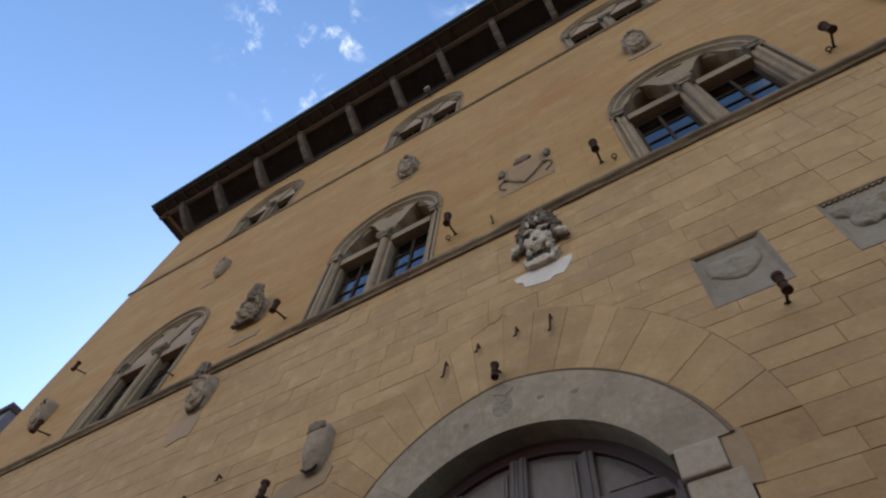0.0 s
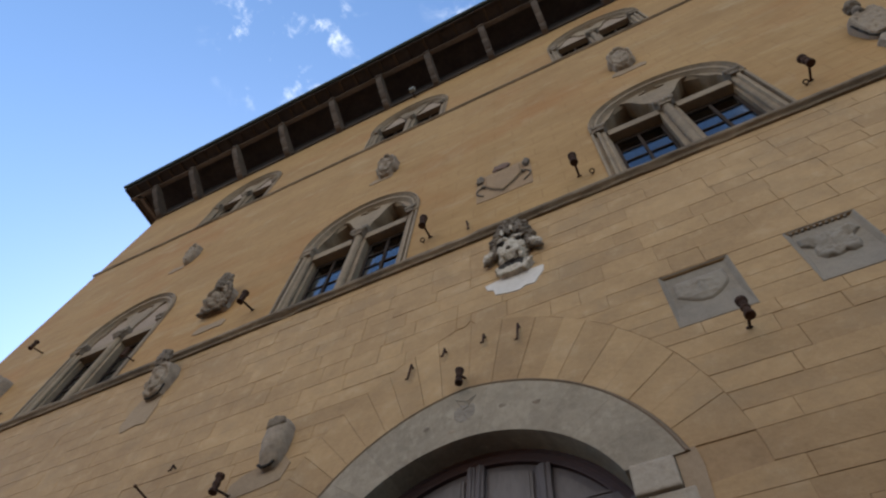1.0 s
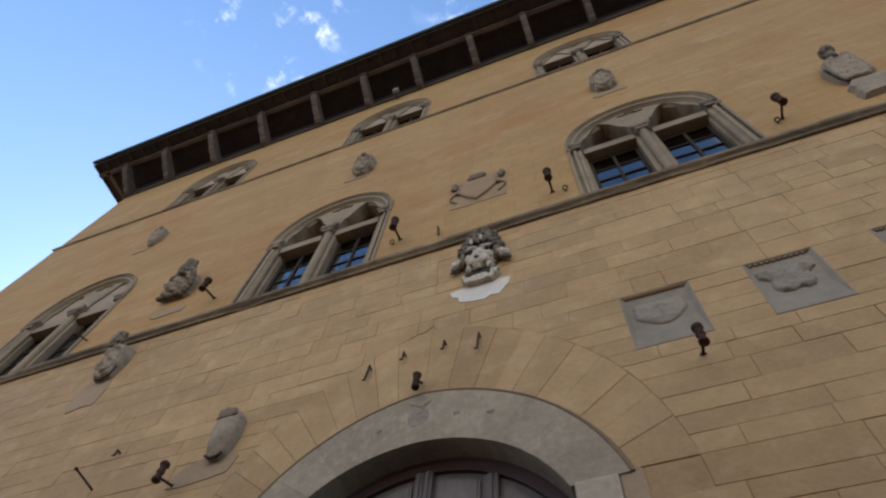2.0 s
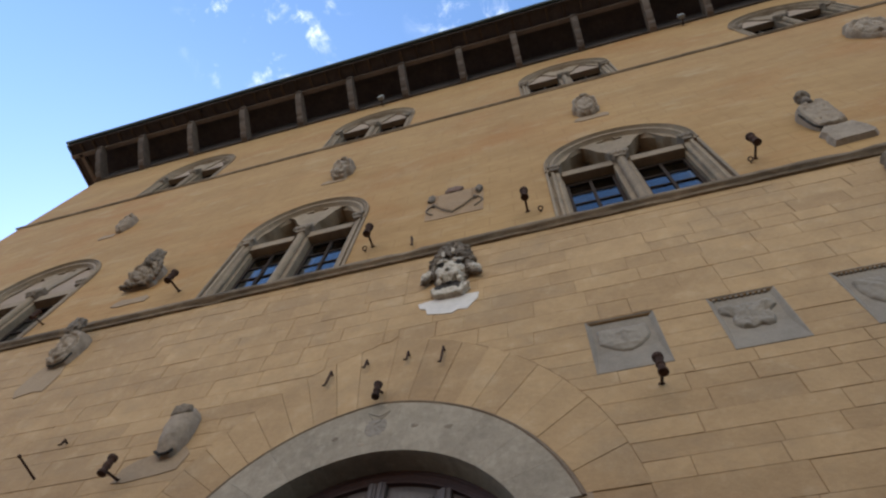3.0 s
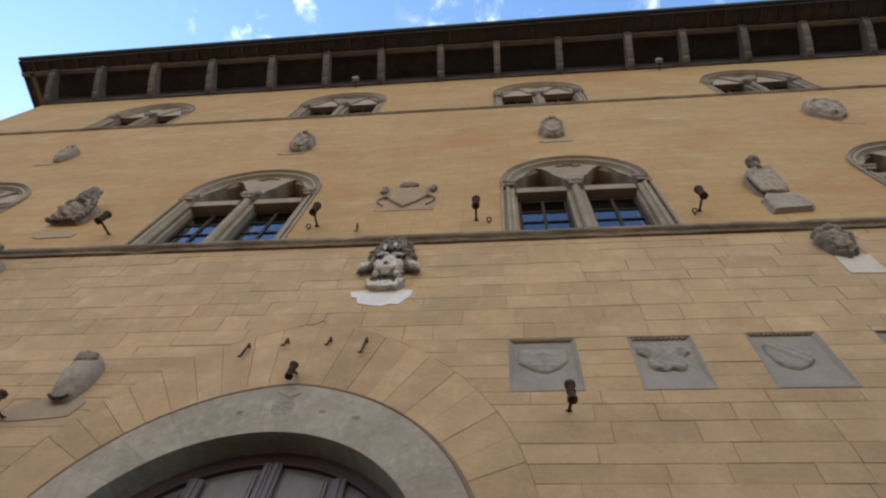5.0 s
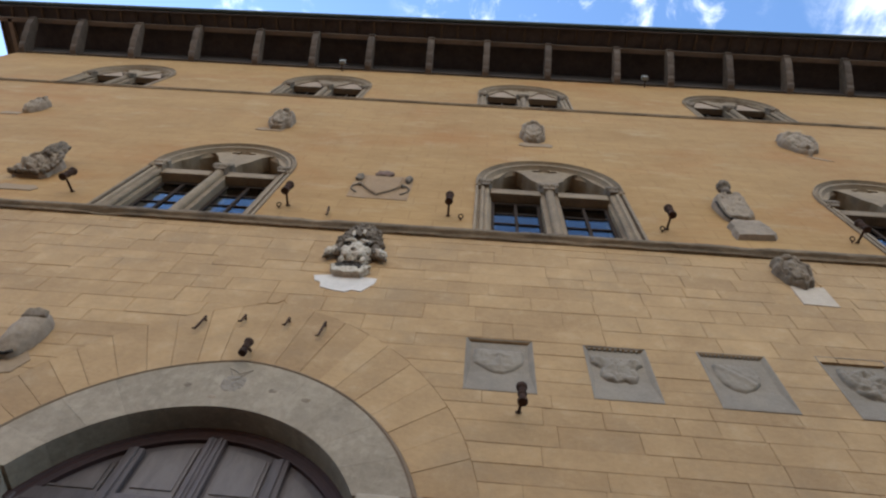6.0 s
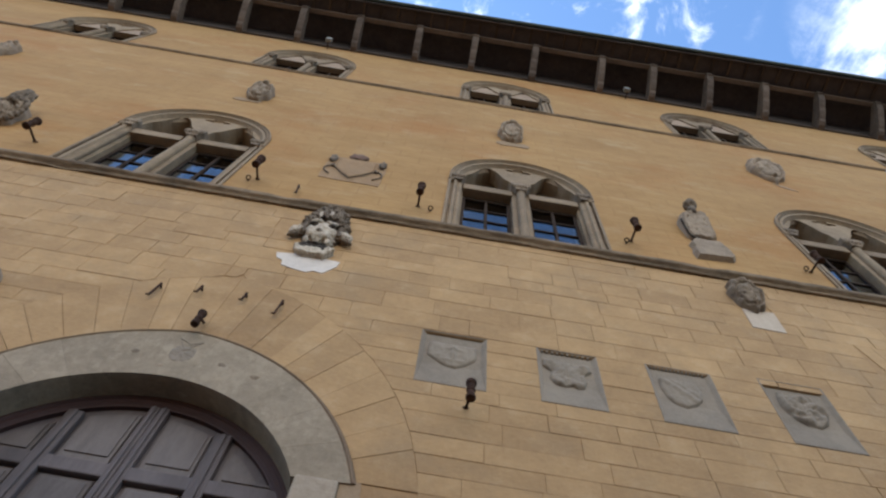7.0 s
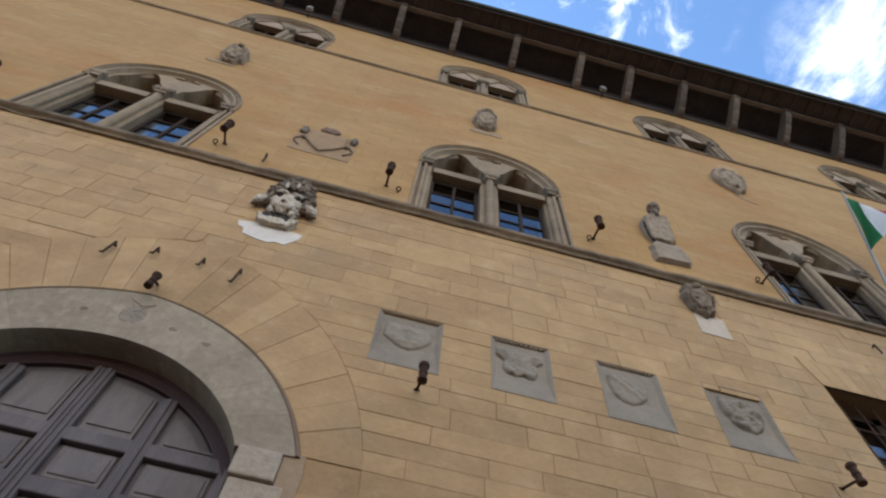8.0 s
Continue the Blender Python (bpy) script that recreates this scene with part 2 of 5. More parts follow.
# ---- mesh helpers ----
def part(name, bm, mat, parent=None, label="", smooth=False):
    me = bpy.data.meshes.new(name)
    bmesh.ops.recalc_face_normals(bm, faces=bm.faces)
    bm.to_mesh(me)
    bm.free()
    me.materials.append(mat)
    if smooth:
        me.polygons.foreach_set("use_smooth", [True] * len(me.polygons))
    ob = new(name, me)
    if parent:
        ob.parent = parent
    return tagged(ob, label)


def thing(name, label, category, m=None, group="", kind=""):
    ob = new(name)
    if m:
        ob.matrix_basis = m
    return tagged(ob, label, category, group, kind)


def box(bm, x0, x1, y0, y1, z0, z1, bevel=0.0):
    v = [bm.verts.new((x, y, z)) for x in (x0, x1) for y in (y0, y1) for z in (z0, z1)]
    fs = [bm.faces.new([v[i] for i in f]) for f in ((0, 1, 3, 2), (4, 6, 7, 5), (0, 4, 5, 1), (2, 3, 7, 6), (0, 2, 6, 4), (1, 5, 7, 3))]
    if bevel:
        es = {e for f in fs for e in f.edges}
        bmesh.ops.bevel(bm, geom=list(es), offset=bevel, segments=2, profile=0.5, affect="EDGES")
    return bm


def prism(bm, poly, y0, y1):
    """A polygon of (x, z), thick from y0 (front) to y1."""
    a = [bm.verts.new((x, y0, z)) for x, z in poly]
    b = [bm.verts.new((x, y1, z)) for x, z in poly]
    bm.faces.new(a)
    bm.faces.new(b[::-1])
    n = len(poly)
    for i in range(n):
        bm.faces.new((a[i], b[i], b[(i + 1) % n], a[(i + 1) % n]))
    return bm


def holed(bm, outer, holes, y0, y1):
    """A plate with holes, thick from y0 (front) to y1."""
    from_loops = [outer, *holes]
    flat = [p for lp in from_loops for p in lp]
    tris = tessellate_polygon([[Vector((x, z, 0)) for x, z in lp] for lp in from_loops])
    a = [bm.verts.new((x, y0, z)) for x, z in flat]
    b = [bm.verts.new((x, y1, z)) for x, z in flat]
    for t in tris:
        bm.faces.new([a[i] for i in t])
        bm.faces.new([b[i] for i in t[::-1]])
    k = 0
    for lp in from_loops:
        n = len(lp)
        for i in range(n):
            i0, i1 = k + i, k + (i + 1) % n
            bm.faces.new((a[i0], b[i0], b[i1], a[i1]))
        k += n
    return bm


def sweep(bm, path, section, closed=False):
    """Carry a section of (out, y) along a path of (x, z, nx, nz), where n points outwards."""
    rows = [[bm.verts.new((x + o * nx, y, z + o * nz)) for o, y in section] for x, z, nx, nz in path]
    m = len(section)
    for r0, r1 in zip(rows, rows[1:] + (rows[:1] if closed else [])):
        for i in range(m):
            bm.faces.new((r0[i], r1[i], r1[(i + 1) % m], r0[(i + 1) % m]))
    if not closed:
        bm.faces.new(rows[0])
        bm.faces.new(rows[-1][::-1])
    return bm


def lathe(bm, prof, x=0, y=0, z=0, seg=14, squash=1.0):
    rows = [[bm.verts.new((x + r * math.cos(2 * math.pi * i / seg), y + squash * r * math.sin(2 * math.pi * i / seg), z + h)) for i in range(seg)] for r, h in prof]
    for r0, r1 in zip(rows, rows[1:]):
        for i in range(seg):
            bm.faces.new((r0[i], r0[(i + 1) % seg], r1[(i + 1) % seg], r1[i]))
    bm.faces.new(rows[0][::-1])
    bm.faces.new(rows[-1])
    return bm


def rod(bm, a, b, r0, r1=None, seg=8):
    a, b = Vector(a), Vector(b)
    r1 = r0 if r1 is None else r1
    q = (b - a).to_track_quat("Z", "Y").to_matrix()
    rows = [[bm.verts.new(p + q @ Vector((r * math.cos(2 * math.pi * i / seg), r * math.sin(2 * math.pi * i / seg), 0))) for i in range(seg)] for p, r in ((a, r0), (b, r1))]
    for i in range(seg):
        bm.faces.new((rows[0][i], rows[0][(i + 1) % seg], rows[1][(i + 1) % seg], rows[1][i]))
    bm.faces.new(rows[0][::-1])
    bm.faces.new(rows[1])
    return bm


def lump(bm, c, size, seed=0, rough=0.15, freq=2.5, div=2):
    """A rough boulder-like lump, for carved stone."""
    made = bmesh.ops.create_icosphere(bm, subdivisions=div, radius=1.0)["verts"]
    for v in made:
        k = 1 + rough * noise.noise(v.co * freq + Vector((seed * 3.7, seed * 1.3, seed)))
        v.co = Vector((c[0] + v.co.x * size[0] * k, c[1] + v.co.y * size[1] * k, c[2] + v.co.z * size[2] * k))
    return bm


def relief(bm, outline, depth, seed=0, amount=0.03, freq=9.0, rings=12, features=None, y=0.0, dome=0.4, back=0.0):
    """A domed carving over an outline of (x, z) round (0, 0), standing depth proud of y."""
    n = len(outline)
    rows = []
    for k in range(rings + 1):
        s = 1 - k / rings
        row = []
        for x, z in outline:
            px, pz = x * s, z * s
            h = depth * ((1 - dome) * min(1.0, (1 - s) * 9) + dome * math.sqrt(max(0.0, 1 - s * s)))
            if 0 < k:
                h += amount * (1.3 * abs(noise.noise(Vector((px * freq, seed * 2.1, pz * freq)))) - 0.4) + amount * 0.6 * noise.noise(Vector((px * freq * 2.7, seed, pz * freq * 2.7)))
                if features:
                    h += features(px, pz)
            row.append(bm.verts.new((px, y - max(h, 0.0), pz)))
        rows.append(row)
        if k == rings - 1:
            break
    for r0, r1 in zip(rows, rows[1:]):
        for i in range(n):
            bm.faces.new((r0[i], r0[(i + 1) % n], r1[(i + 1) % n], r1[i]))
    bm.faces.new(rows[-1])
    low = min(z for x, z in outline)
    base = [bm.verts.new((x, y + 0.012 + back * (z - low), z)) for x, z in outline]
    for i in range(n):
        bm.faces.new((base[i], base[(i + 1) % n], rows[0][(i + 1) % n], rows[0][i]))
    return bm


def arc(cx, cz, r, a0, a1, n):
    return [(cx + r * math.cos(radians(a0 + (a1 - a0) * i / n)), cz + r * math.sin(radians(a0 + (a1 - a0) * i / n))) for i in range(n + 1)]


def shield_outline(w, h, point=0.55, n=36):
    """A heater shield round its middle: square top corners, sides drawn in to a blunt point."""
    pts = []
    for i in range(n):
        a = math.pi / 2 + 2 * math.pi * i / n
        c, s = math.cos(a), math.sin(a)
        sx, sz = math.copysign(1, c), math.copysign(1, s)
        if s > 0:
            pts.append((w / 2 * sx * abs(c) ** 0.45, h / 2 * abs(s) ** 0.45))
        else:
            pts.append((w / 2 * sx * abs(c) ** 0.75, -h / 2 * abs(s) ** 1.05))
    return pts


def gauss(x, z, cx, cz, rx, rz, h):
    return h * math.exp(-1.6 * (((x - cx) / rx) ** 2 + ((z - cz) / rz) ** 2))


masses = []


def mass(mat_index, c, size, seed, rough=0.25, freq=2.6, div=3, lean=0.0):
    b = lump(bmesh.new(), (0, 0, 0), size, seed, rough, freq, div)
    b.transform(Matrix.Translation(c) @ Matrix.Rotation(radians(lean), 4, "Y"))
    masses.append((mat_index, b))


def fuse(name, mats, voxel, parent=None, label="", wear=0.013):
    """The masses melted into one carved surface, each stretch keeping its stone."""
    whole, index = bmesh.new(), []
    for mat_index, b in masses:
        b.faces.ensure_lookup_table()
        vm = {v: whole.verts.new(v.co) for v in b.verts}
        for fc in b.faces:
            whole.faces.new([vm[v] for v in fc.verts])
            index.append((fc.calc_center_median(), mat_index))
        b.free()
    masses.clear()
    tree = KDTree(len(index))
    for k, (p, _) in enumerate(index):
        tree.insert(p, k)
    tree.balance()
    raw = part(name, whole, mats[0])
    rm = raw.modifiers.new("melt", "REMESH")
    rm.mode, rm.voxel_size, rm.use_smooth_shade = "VOXEL", voxel, True
    me = bpy.data.meshes.new_from_object(raw.evaluated_get(bpy.context.evaluated_depsgraph_get()))
    old = raw.data
    raw.modifiers.clear()
    raw.data = me
    bpy.data.meshes.remove(old)
    me.materials.clear()
    for m in mats:
        me.materials.append(m)
    worn = [v.normal * (wear * noise.noise(v.co * 19) + wear * 0.9 * noise.noise(v.co * 46)) for v in me.vertices]
    for v, d in zip(me.vertices, worn):
        v.co += d
    for pl in me.polygons:
        pl.use_smooth = True
        pl.material_index = index[tree.find(pl.center)[1]][1]
    if parent:
        raw.parent = parent
    return tagged(raw, label)


# ---- plan: the facade stands on y = 0 and faces -y ----
CORNER, RIGHT = -11.4, 26.0
Z1, Z2, ZTOP = 8.66, 15.82, 19.44
MAIN = [(-7.08, 8.80), (-2.06, 8.80), (2.925, 8.80), (8.0, 8.80), (13.0, 8.80)]
TOPS = [(-6.98, 15.87), (-1.98, 15.87), (2.80, 15.87), (7.72, 15.87), (12.7, 15.87)]
HALF, SPRING, TOP_HALF, TOP_SPRING = 1.07, 2.0, 1.06, 1.40
PX = 0.045  # middle of the portal
ARCH_Z, ARCH_R = 4.025, 1.267
RING_Z, RING_R, RING_D, RING_HALF = 4.119, 1.757, 0.157, 1.50  # two arcs struck from either side of the middle
EX_X, EX_Z, EX_R = 0.62, 4.356, 2.595


def ring_x(z, out=0.0):
    """Half-width of the portal ring at a height."""
    return math.sqrt((RING_R + out) ** 2 - (z - RING_Z) ** 2) - RING_D


def ring_at(ang, out=0.0):
    """Point of the ring's edge, and its normal, at an angle seen from the middle of the springing."""
    c, s = math.cos(ang), math.sin(ang)
    ox = -RING_D if c >= 0 else RING_D
    b = c * ox
    r = b + math.sqrt(b * b - RING_D ** 2 + (RING_R + out) ** 2)
    x, z = r * c, r * s
    d = math.hypot(x - ox, z)
    return x, RING_Z + z, (x - ox) / d, z / d




def arched(cx, z0, half, spring, n=28):
    return [(cx - half, z0), (cx + half, z0)] + arc(cx, z0 + spring, half, 0, 180, n)


def portal_outline(extra=0.0):
    a = math.atan2(4.58 - RING_Z, ring_x(4.58))
    ring = [ring_at(a + (math.pi - 2 * a) * i / 40, 0.01) for i in range(41)]
    return [(PX - RING_HALF - 0.03, 0.0), (PX + RING_HALF + 0.03, 0.0)] + [(PX + x, z) for x, z, _, _ in ring]


GRATED = (6.5, 7.95, 4.9, 7.12)
PLAQUES = [(1.85, 2.45, 5.762, 6.51), (2.90, 3.46, 5.762, 6.52), (3.91, 4.52, 5.762, 6.55), (4.98, 5.59, 5.762, 6.62)]

# ground
bm = bmesh.new()
for x0, x1, y0, y1 in ((-600, 600, -600, 600),):
    bm.faces.new([bm.verts.new(p) for p in ((x0, y0, 0), (x1, y0, 0), (x1, y1, 0), (x0, y1, 0))])
tagged(part("ground", bm, PAVING), "grey stone street paving in front of the palace", "ground", kind="structure")

# plain wall added behind the viewer, never in view; blocks low sky and bounce
part("wall_opposite", box(bmesh.new(), -60, 60, -15.5, -15, 0, 6.5), PLASTER)
tagged(bpy.data.objects["wall_opposite"], "added plain ochre wall across the street, unseen, shading the facade", "wall", kind="structure")

# facade: backing wall below, rendered wall above
bm = bmesh.new()
gx0, gx1, gz0, gz1 = GRATED
holed(bm, [(CORNER, 0.0), (PX - RING_HALF - 0.03, 0.0)] + portal_outline()[2:][::-1] + [(PX + RING_HALF + 0.03, 0.0), (RIGHT, 0.0), (RIGHT, Z1 + 0.1), (CORNER, Z1 + 0.1)],
      [[(a, c), (b, c), (b, d), (a, d)] for a, b, c, d in [GRATED] + [(x0 + 0.02, x1 - 0.02, z0 + 0.02, z1 - 0.02) for x0, x1, z0, z1 in PLAQUES]], 0.0062, 0.6)
wall_low = tagged(part("wall_lower", bm, MORTAR), "smooth tan ashlar wall of the ground storey with thin joints", "wall", kind="structure")
bm = bmesh.new()
holed(bm, [(CORNER, Z1 + 0.1), (RIGHT, Z1 + 0.1), (RIGHT, 20.4), (CORNER, 20.4)],
      [arched(x, z, HALF - 0.013, SPRING) for x, z in MAIN] + [arched(x, z, TOP_HALF - 0.013, TOP_SPRING) for x, z in TOPS], 0.0, 0.6)
wall_up = tagged(part("wall_upper", bm, PLASTER), "warm ochre rendered upper wall with faint courses", "wall", kind="structure")
bm = bmesh.new()
box(bm, CORNER, CORNER + 0.5, 0.6, 13, 0, 20.4)
tagged(part("wall_side", bm, PLASTER), "ochre rendered side wall of the palace", "wall", kind="structure")
# added backing sheet; its near-black colour gives the darkness of unlit rooms
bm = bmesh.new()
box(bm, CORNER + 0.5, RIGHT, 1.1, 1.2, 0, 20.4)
tagged(part("wall_inner", bm, UNLIT_ROOM), "near-black backing sheet painted as the unlit rooms behind the windows", "wall", kind="structure")


# ---- string courses ----
def string_course(name, z, h, out, label):
    bm = bmesh.new()
    sec = [(0.0, 0.0), (-out * 0.35, 0.0), (-out * 0.5, h * 0.25), (-out * 0.9, h * 0.45), (-out, h * 0.6), (-out, h * 0.9), (-out * 0.8, h), (0.0, h * 1.08)]
    n = 420
    rows = []
    for i in range(n + 1):
        x = CORNER - 0.06 + (RIGHT - CORNER + 0.06) * i / n
        row = []
        for k, (y, dz) in enumerate(sec):
            w = 0.07 * h * noise.noise(Vector((x * 0.9, z, 0))) + 0.12 * h * noise.noise(Vector((x * 3.1, z + k * 0.45, 3)))
            chip = out * 0.5 * max(0.0, noise.noise(Vector((x * 2.3, k * 0.3, z))) - 0.25)
            row.append(bm.verts.new((x, min(y + chip, 0.0) - 0.002, z + dz + w * (0 < k < len(sec) - 1))))
        rows.append(row)
    for r0, r1 in zip(rows, rows[1:]):
        for i in range(len(sec) - 1):
            bm.faces.new((r0[i], r1[i], r1[i + 1], r0[i + 1]))
    bm.faces.new(rows[0])
    bm.faces.new(rows[-1][::-1])
    return tagged(part(name, bm, STRING), label, "string course", kind="structure")


string_course("trim_lower", Z1, 0.125, 0.095, "weathered grey stone string course under the main windows")
string_course("trim_upper", Z2 - 0.01, 0.06, 0.05, "thin grey stone string course under the top windows")


# ---- twin-light windows ----
def cusped(cx, z0, half, rise, low):
    right = [(half, low - z0), (half, rise * 0.10), (half * 0.97, rise * 0.22), (half * 0.86, rise * 0.36), (half * 0.70, rise * 0.45), (half * 0.61, rise * 0.52), (half * 0.50, rise * 0.66), (half * 0.34, rise * 0.83), (half * 0.14, rise * 0.96), (0.0, rise)]
    return [(cx + x, z0 + z) for x, z in right] + [(cx - x, z0 + z) for x, z in right[-2::-1]]


def twin_window(name, half, spring, m, label, blind, beam, light_step):
    """A round-headed opening with two cusped lights, a middle column and a stone transom."""
    w = thing(name, label, "window", m, kind="structure")
    inner = half - 0.215
    mid = 0.135
    # hood mould round the head and down the sides
    path = [(half, 0.0, 1, 0), (half, spring, 1, 0)] + [(half * math.cos(a), spring + half * math.sin(a), math.cos(a), math.sin(a)) for a in (math.pi * i / 32 for i in range(1, 32))] + [(-half, spring, -1, 0), (-half, 0.0, -1, 0)]
    bm = bmesh.new()
    sweep(bm, [(half, spring - 0.22, 1, 0)] + path[1:-1] + [(-half, spring - 0.22, -1, 0)], [(0.025, 0.0), (0.025, -0.035), (0.005, -0.05), (-0.012, -0.02), (-0.02, -0.02), (-0.035, -0.035), (-0.052, -0.01), (-0.06, 0.03), (-0.075, 0.035), (-0.075, 0.1), (0.025, 0.1)])
    part("hood_mould", bm, GREY, w, "carved stone hood mould")
    bm = bmesh.new()
    sweep(bm, path, [(-0.012, 0.06), (-0.016, 0.035), (-0.058, 0.035), (-0.062, -0.012), (-0.100, -0.008), (-0.108, 0.010), (-0.120, 0.030), (-0.165, 0.090), (-0.185, 0.11), (-0.185, 0.35), (-0.012, 0.35)])
    part("outer_order", bm, GREY, w)
    for s in (-1, 1):
        bm = bmesh.new()
        box(bm, *sorted((s * (half - 0.016), s * (half + 0.024))), -0.026, 0.1, 0.0, spring - 0.02, 0.008)
        part("jamb_strip", bm, GREY, w)
        bm = bmesh.new()
        lathe(bm, [(0.052, 0.0), (0.058, 0.03), (0.052, 0.07), (0.042, 0.1), (0.040, spring - 0.24), (0.052, spring - 0.21), (0.045, spring - 0.19)], s * (half - 0.145), 0.062, 0, 12)
        part("jamb_shaft", bm, GREY, w, smooth=False)
        bm = bmesh.new()
        box(bm, min(s * (half - 0.17), s * inner), max(s * (half - 0.17), s * inner), 0.112, 0.42, 0.0, spring + 0.02, 0.008)
        part("jamb", bm, GREY, w)
        bm = bmesh.new()
        prism(bm, [(s * (half - 0.12) + x, spring + z) for x, z in ((-0.055, -0.19), (0.055, -0.19), (0.095, -0.04), (0.10, 0.04), (-0.10, 0.04), (-0.095, -0.04))], -0.035, 0.13)
        for k in range(5):
            lump(bm, (s * (half - 0.12) - 0.08 + 0.04 * k, -0.035, spring - 0.06 - 0.02 * (k % 2)), (0.03, 0.03, 0.05), k, 0.2, 2.5, 1)
        part("capital", bm, CARVED, w, "worn leaf capital")
    # middle column
    bm = bmesh.new()
    box(bm, -mid, mid, 0.075, 0.42, 0.0, spring - 0.02, 0.012)
    part("pier", bm, GREY, w)
    bm = bmesh.new()
    lathe(bm, [(0.085, 0.0), (0.095, 0.04), (0.08, 0.08), (0.066, 0.11), (0.064, spring - 0.26), (0.078, spring - 0.23), (0.068, spring - 0.2)], 0, 0.055, 0, 14)
    part("column", bm, GREY, w)
    bm = bmesh.new()
    prism(bm, [(x, spring + z) for x, z in ((-0.08, -0.2), (0.08, -0.2), (0.145, -0.05), (0.15, 0.05), (-0.15, 0.05), (-0.145, -0.05))], -0.03, 0.16)
    for k in range(7):
        lump(bm, (-0.12 + 0.04 * k, -0.03, spring - 0.07 - 0.03 * (k % 2)), (0.035, 0.035, 0.06), k + 9, 0.25, 2.5, 1)
    part("capital", bm, CARVED, w, "worn leaf capital")
    # pierced head
    r = half - 0.14
    rise = half * 0.71
    lights = [(s * (mid + inner) / 2) for s in (-1, 1)]
    hw = (inner - mid) / 2 + (0.025 if spring > 1.6 else 0.0)
    bm = bmesh.new()
    low = min(beam[1], spring) - 0.02
    q = []
    for i in range(32):
        a = 2 * math.pi * i / 32
        rr = half * (0.115 + 0.085 * abs(math.cos(2 * a)))
        q.append((rr * math.cos(a), spring + half * 0.775 + rr * 0.48 * math.sin(a)))
    holed(bm, [(-r, low), (r, low)] + arc(0, spring, r, 0, 180, 30), [cusped(cx, spring + 0.03, hw, rise, low + 0.012) for cx in lights] + [q], 0.055, 0.20 if spring < 1.6 else 0.30)
    part("tracery", bm, GREY, w, "pierced stone head with two cusped lights")
    part("quatrefoil", prism(bmesh.new(), [(x * 1.12, spring + half * 0.775 + (z - spring - half * 0.775) * 1.15) for x, z in q], 0.088, 0.099), GREY, w, "small sunk quatrefoil")
    bm = bmesh.new()
    floor_z = beam[1] - 0.03 if blind else spring - 0.05
    holed(bm, [(-r, floor_z), (r, floor_z)] + arc(0, max(spring, floor_z), r - 0.02, 0, 180, 24), [], *((0.085, 0.17) if blind else (0.43, 0.48)))
    part("blind_panel", bm, BLIND if blind else GREY, w, "rendered blind panel behind the tracery")
    b0, b1 = beam
    for s in (-1, 1):
        x0, x1 = sorted((s * mid, s * inner))
        bm = bmesh.new()
        box(bm, x0 - 0.01, x1 + 0.01, 0.045 if spring > 1.6 else 0.078, 0.19, b0, b1, 0.01)
        part("transom", bm, GREY, w, "pale stone transom")
        top = b0 + 0.01
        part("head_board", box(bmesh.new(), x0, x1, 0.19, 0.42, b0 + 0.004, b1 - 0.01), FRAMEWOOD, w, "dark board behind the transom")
        fr = part("window_frame", box(bmesh.new(), x0 + 0.005, x0 + 0.05, 0.19, 0.24, 0.0, top), FRAMEWOOD, w, "dark wooden casement")
        part("stile", box(bmesh.new(), x1 - 0.05, x1 - 0.005, 0.19, 0.24, 0.0, top), FRAMEWOOD, fr)
        part("rail", box(bmesh.new(), x0 + 0.05, x1 - 0.05, 0.19, 0.24, top - 0.07, top), FRAMEWOOD, fr)
        part("rail", box(bmesh.new(), x0 + 0.05, x1 - 0.05, 0.19, 0.24, 0.0, 0.07), FRAMEWOOD, fr)
        xm = (x0 + x1) / 2
        part("muntin", box(bmesh.new(), xm - 0.02, xm + 0.02, 0.190, 0.235, 0.07, top - 0.07), FRAMEWOOD, fr)
        levels = [top - 0.07]
        while levels[-1] - light_step > 0.16:
            levels.append(levels[-1] - light_step)
        levels.append(0.07)
        for z in levels[1:-1]:
            part("muntin", box(bmesh.new(), x0 + 0.05, x1 - 0.05, 0.195, 0.23, z - 0.014, z + 0.014), FRAMEWOOD, fr)
        for k, (z1, z0) in enumerate(zip(levels, levels[1:])):
            for a, b in ((x0 + 0.05, xm - 0.02), (xm + 0.02, x1 - 0.05)):
                bm = bmesh.new()
                box(bm, a, b, 0.212, 0.218, z0 + 0.014, z1 - 0.014 * (k > 0))
                tilt = radians(random.uniform(-0.9, 0.9))
                bmesh.ops.rotate(bm, verts=bm.verts, cent=((a + b) / 2, 0.215, (z0 + z1) / 2), matrix=Matrix.Rotation(tilt, 3, "X"))
                part("pane", bm, GLASS, fr).visible_shadow = False
    return w


MAIN_LABEL = "twin-light round-headed stone window with middle column"
for i, (x, z) in enumerate(MAIN):
    if i == 0:
        twin_window("window_1", HALF, SPRING, pose(x, 0, z), MAIN_LABEL + ", its heads blocked with plaster", True, (1.68, 1.87), 0.355)
    elif i == 1:
        first_main = twin_window("window_2", HALF, SPRING, pose(x, 0, z), MAIN_LABEL, False, (1.68, 1.87), 0.355)
    else:
        copy_thing(first_main, pose(x, 0, z)).name = "window_%d" % (i + 1)
for i, (x, z) in enumerate(TOPS):
    if i == 0:
        first_top = twin_window("window_6", TOP_HALF, TOP_SPRING, pose(x, 0, z), "low twin-light top window with round stone head, blocked above the transom", True, (1.42, 1.475), 0.36)
    else:
        copy_thing(first_top, pose(x, 0, z)).name = "window_%d" % (i + 6)

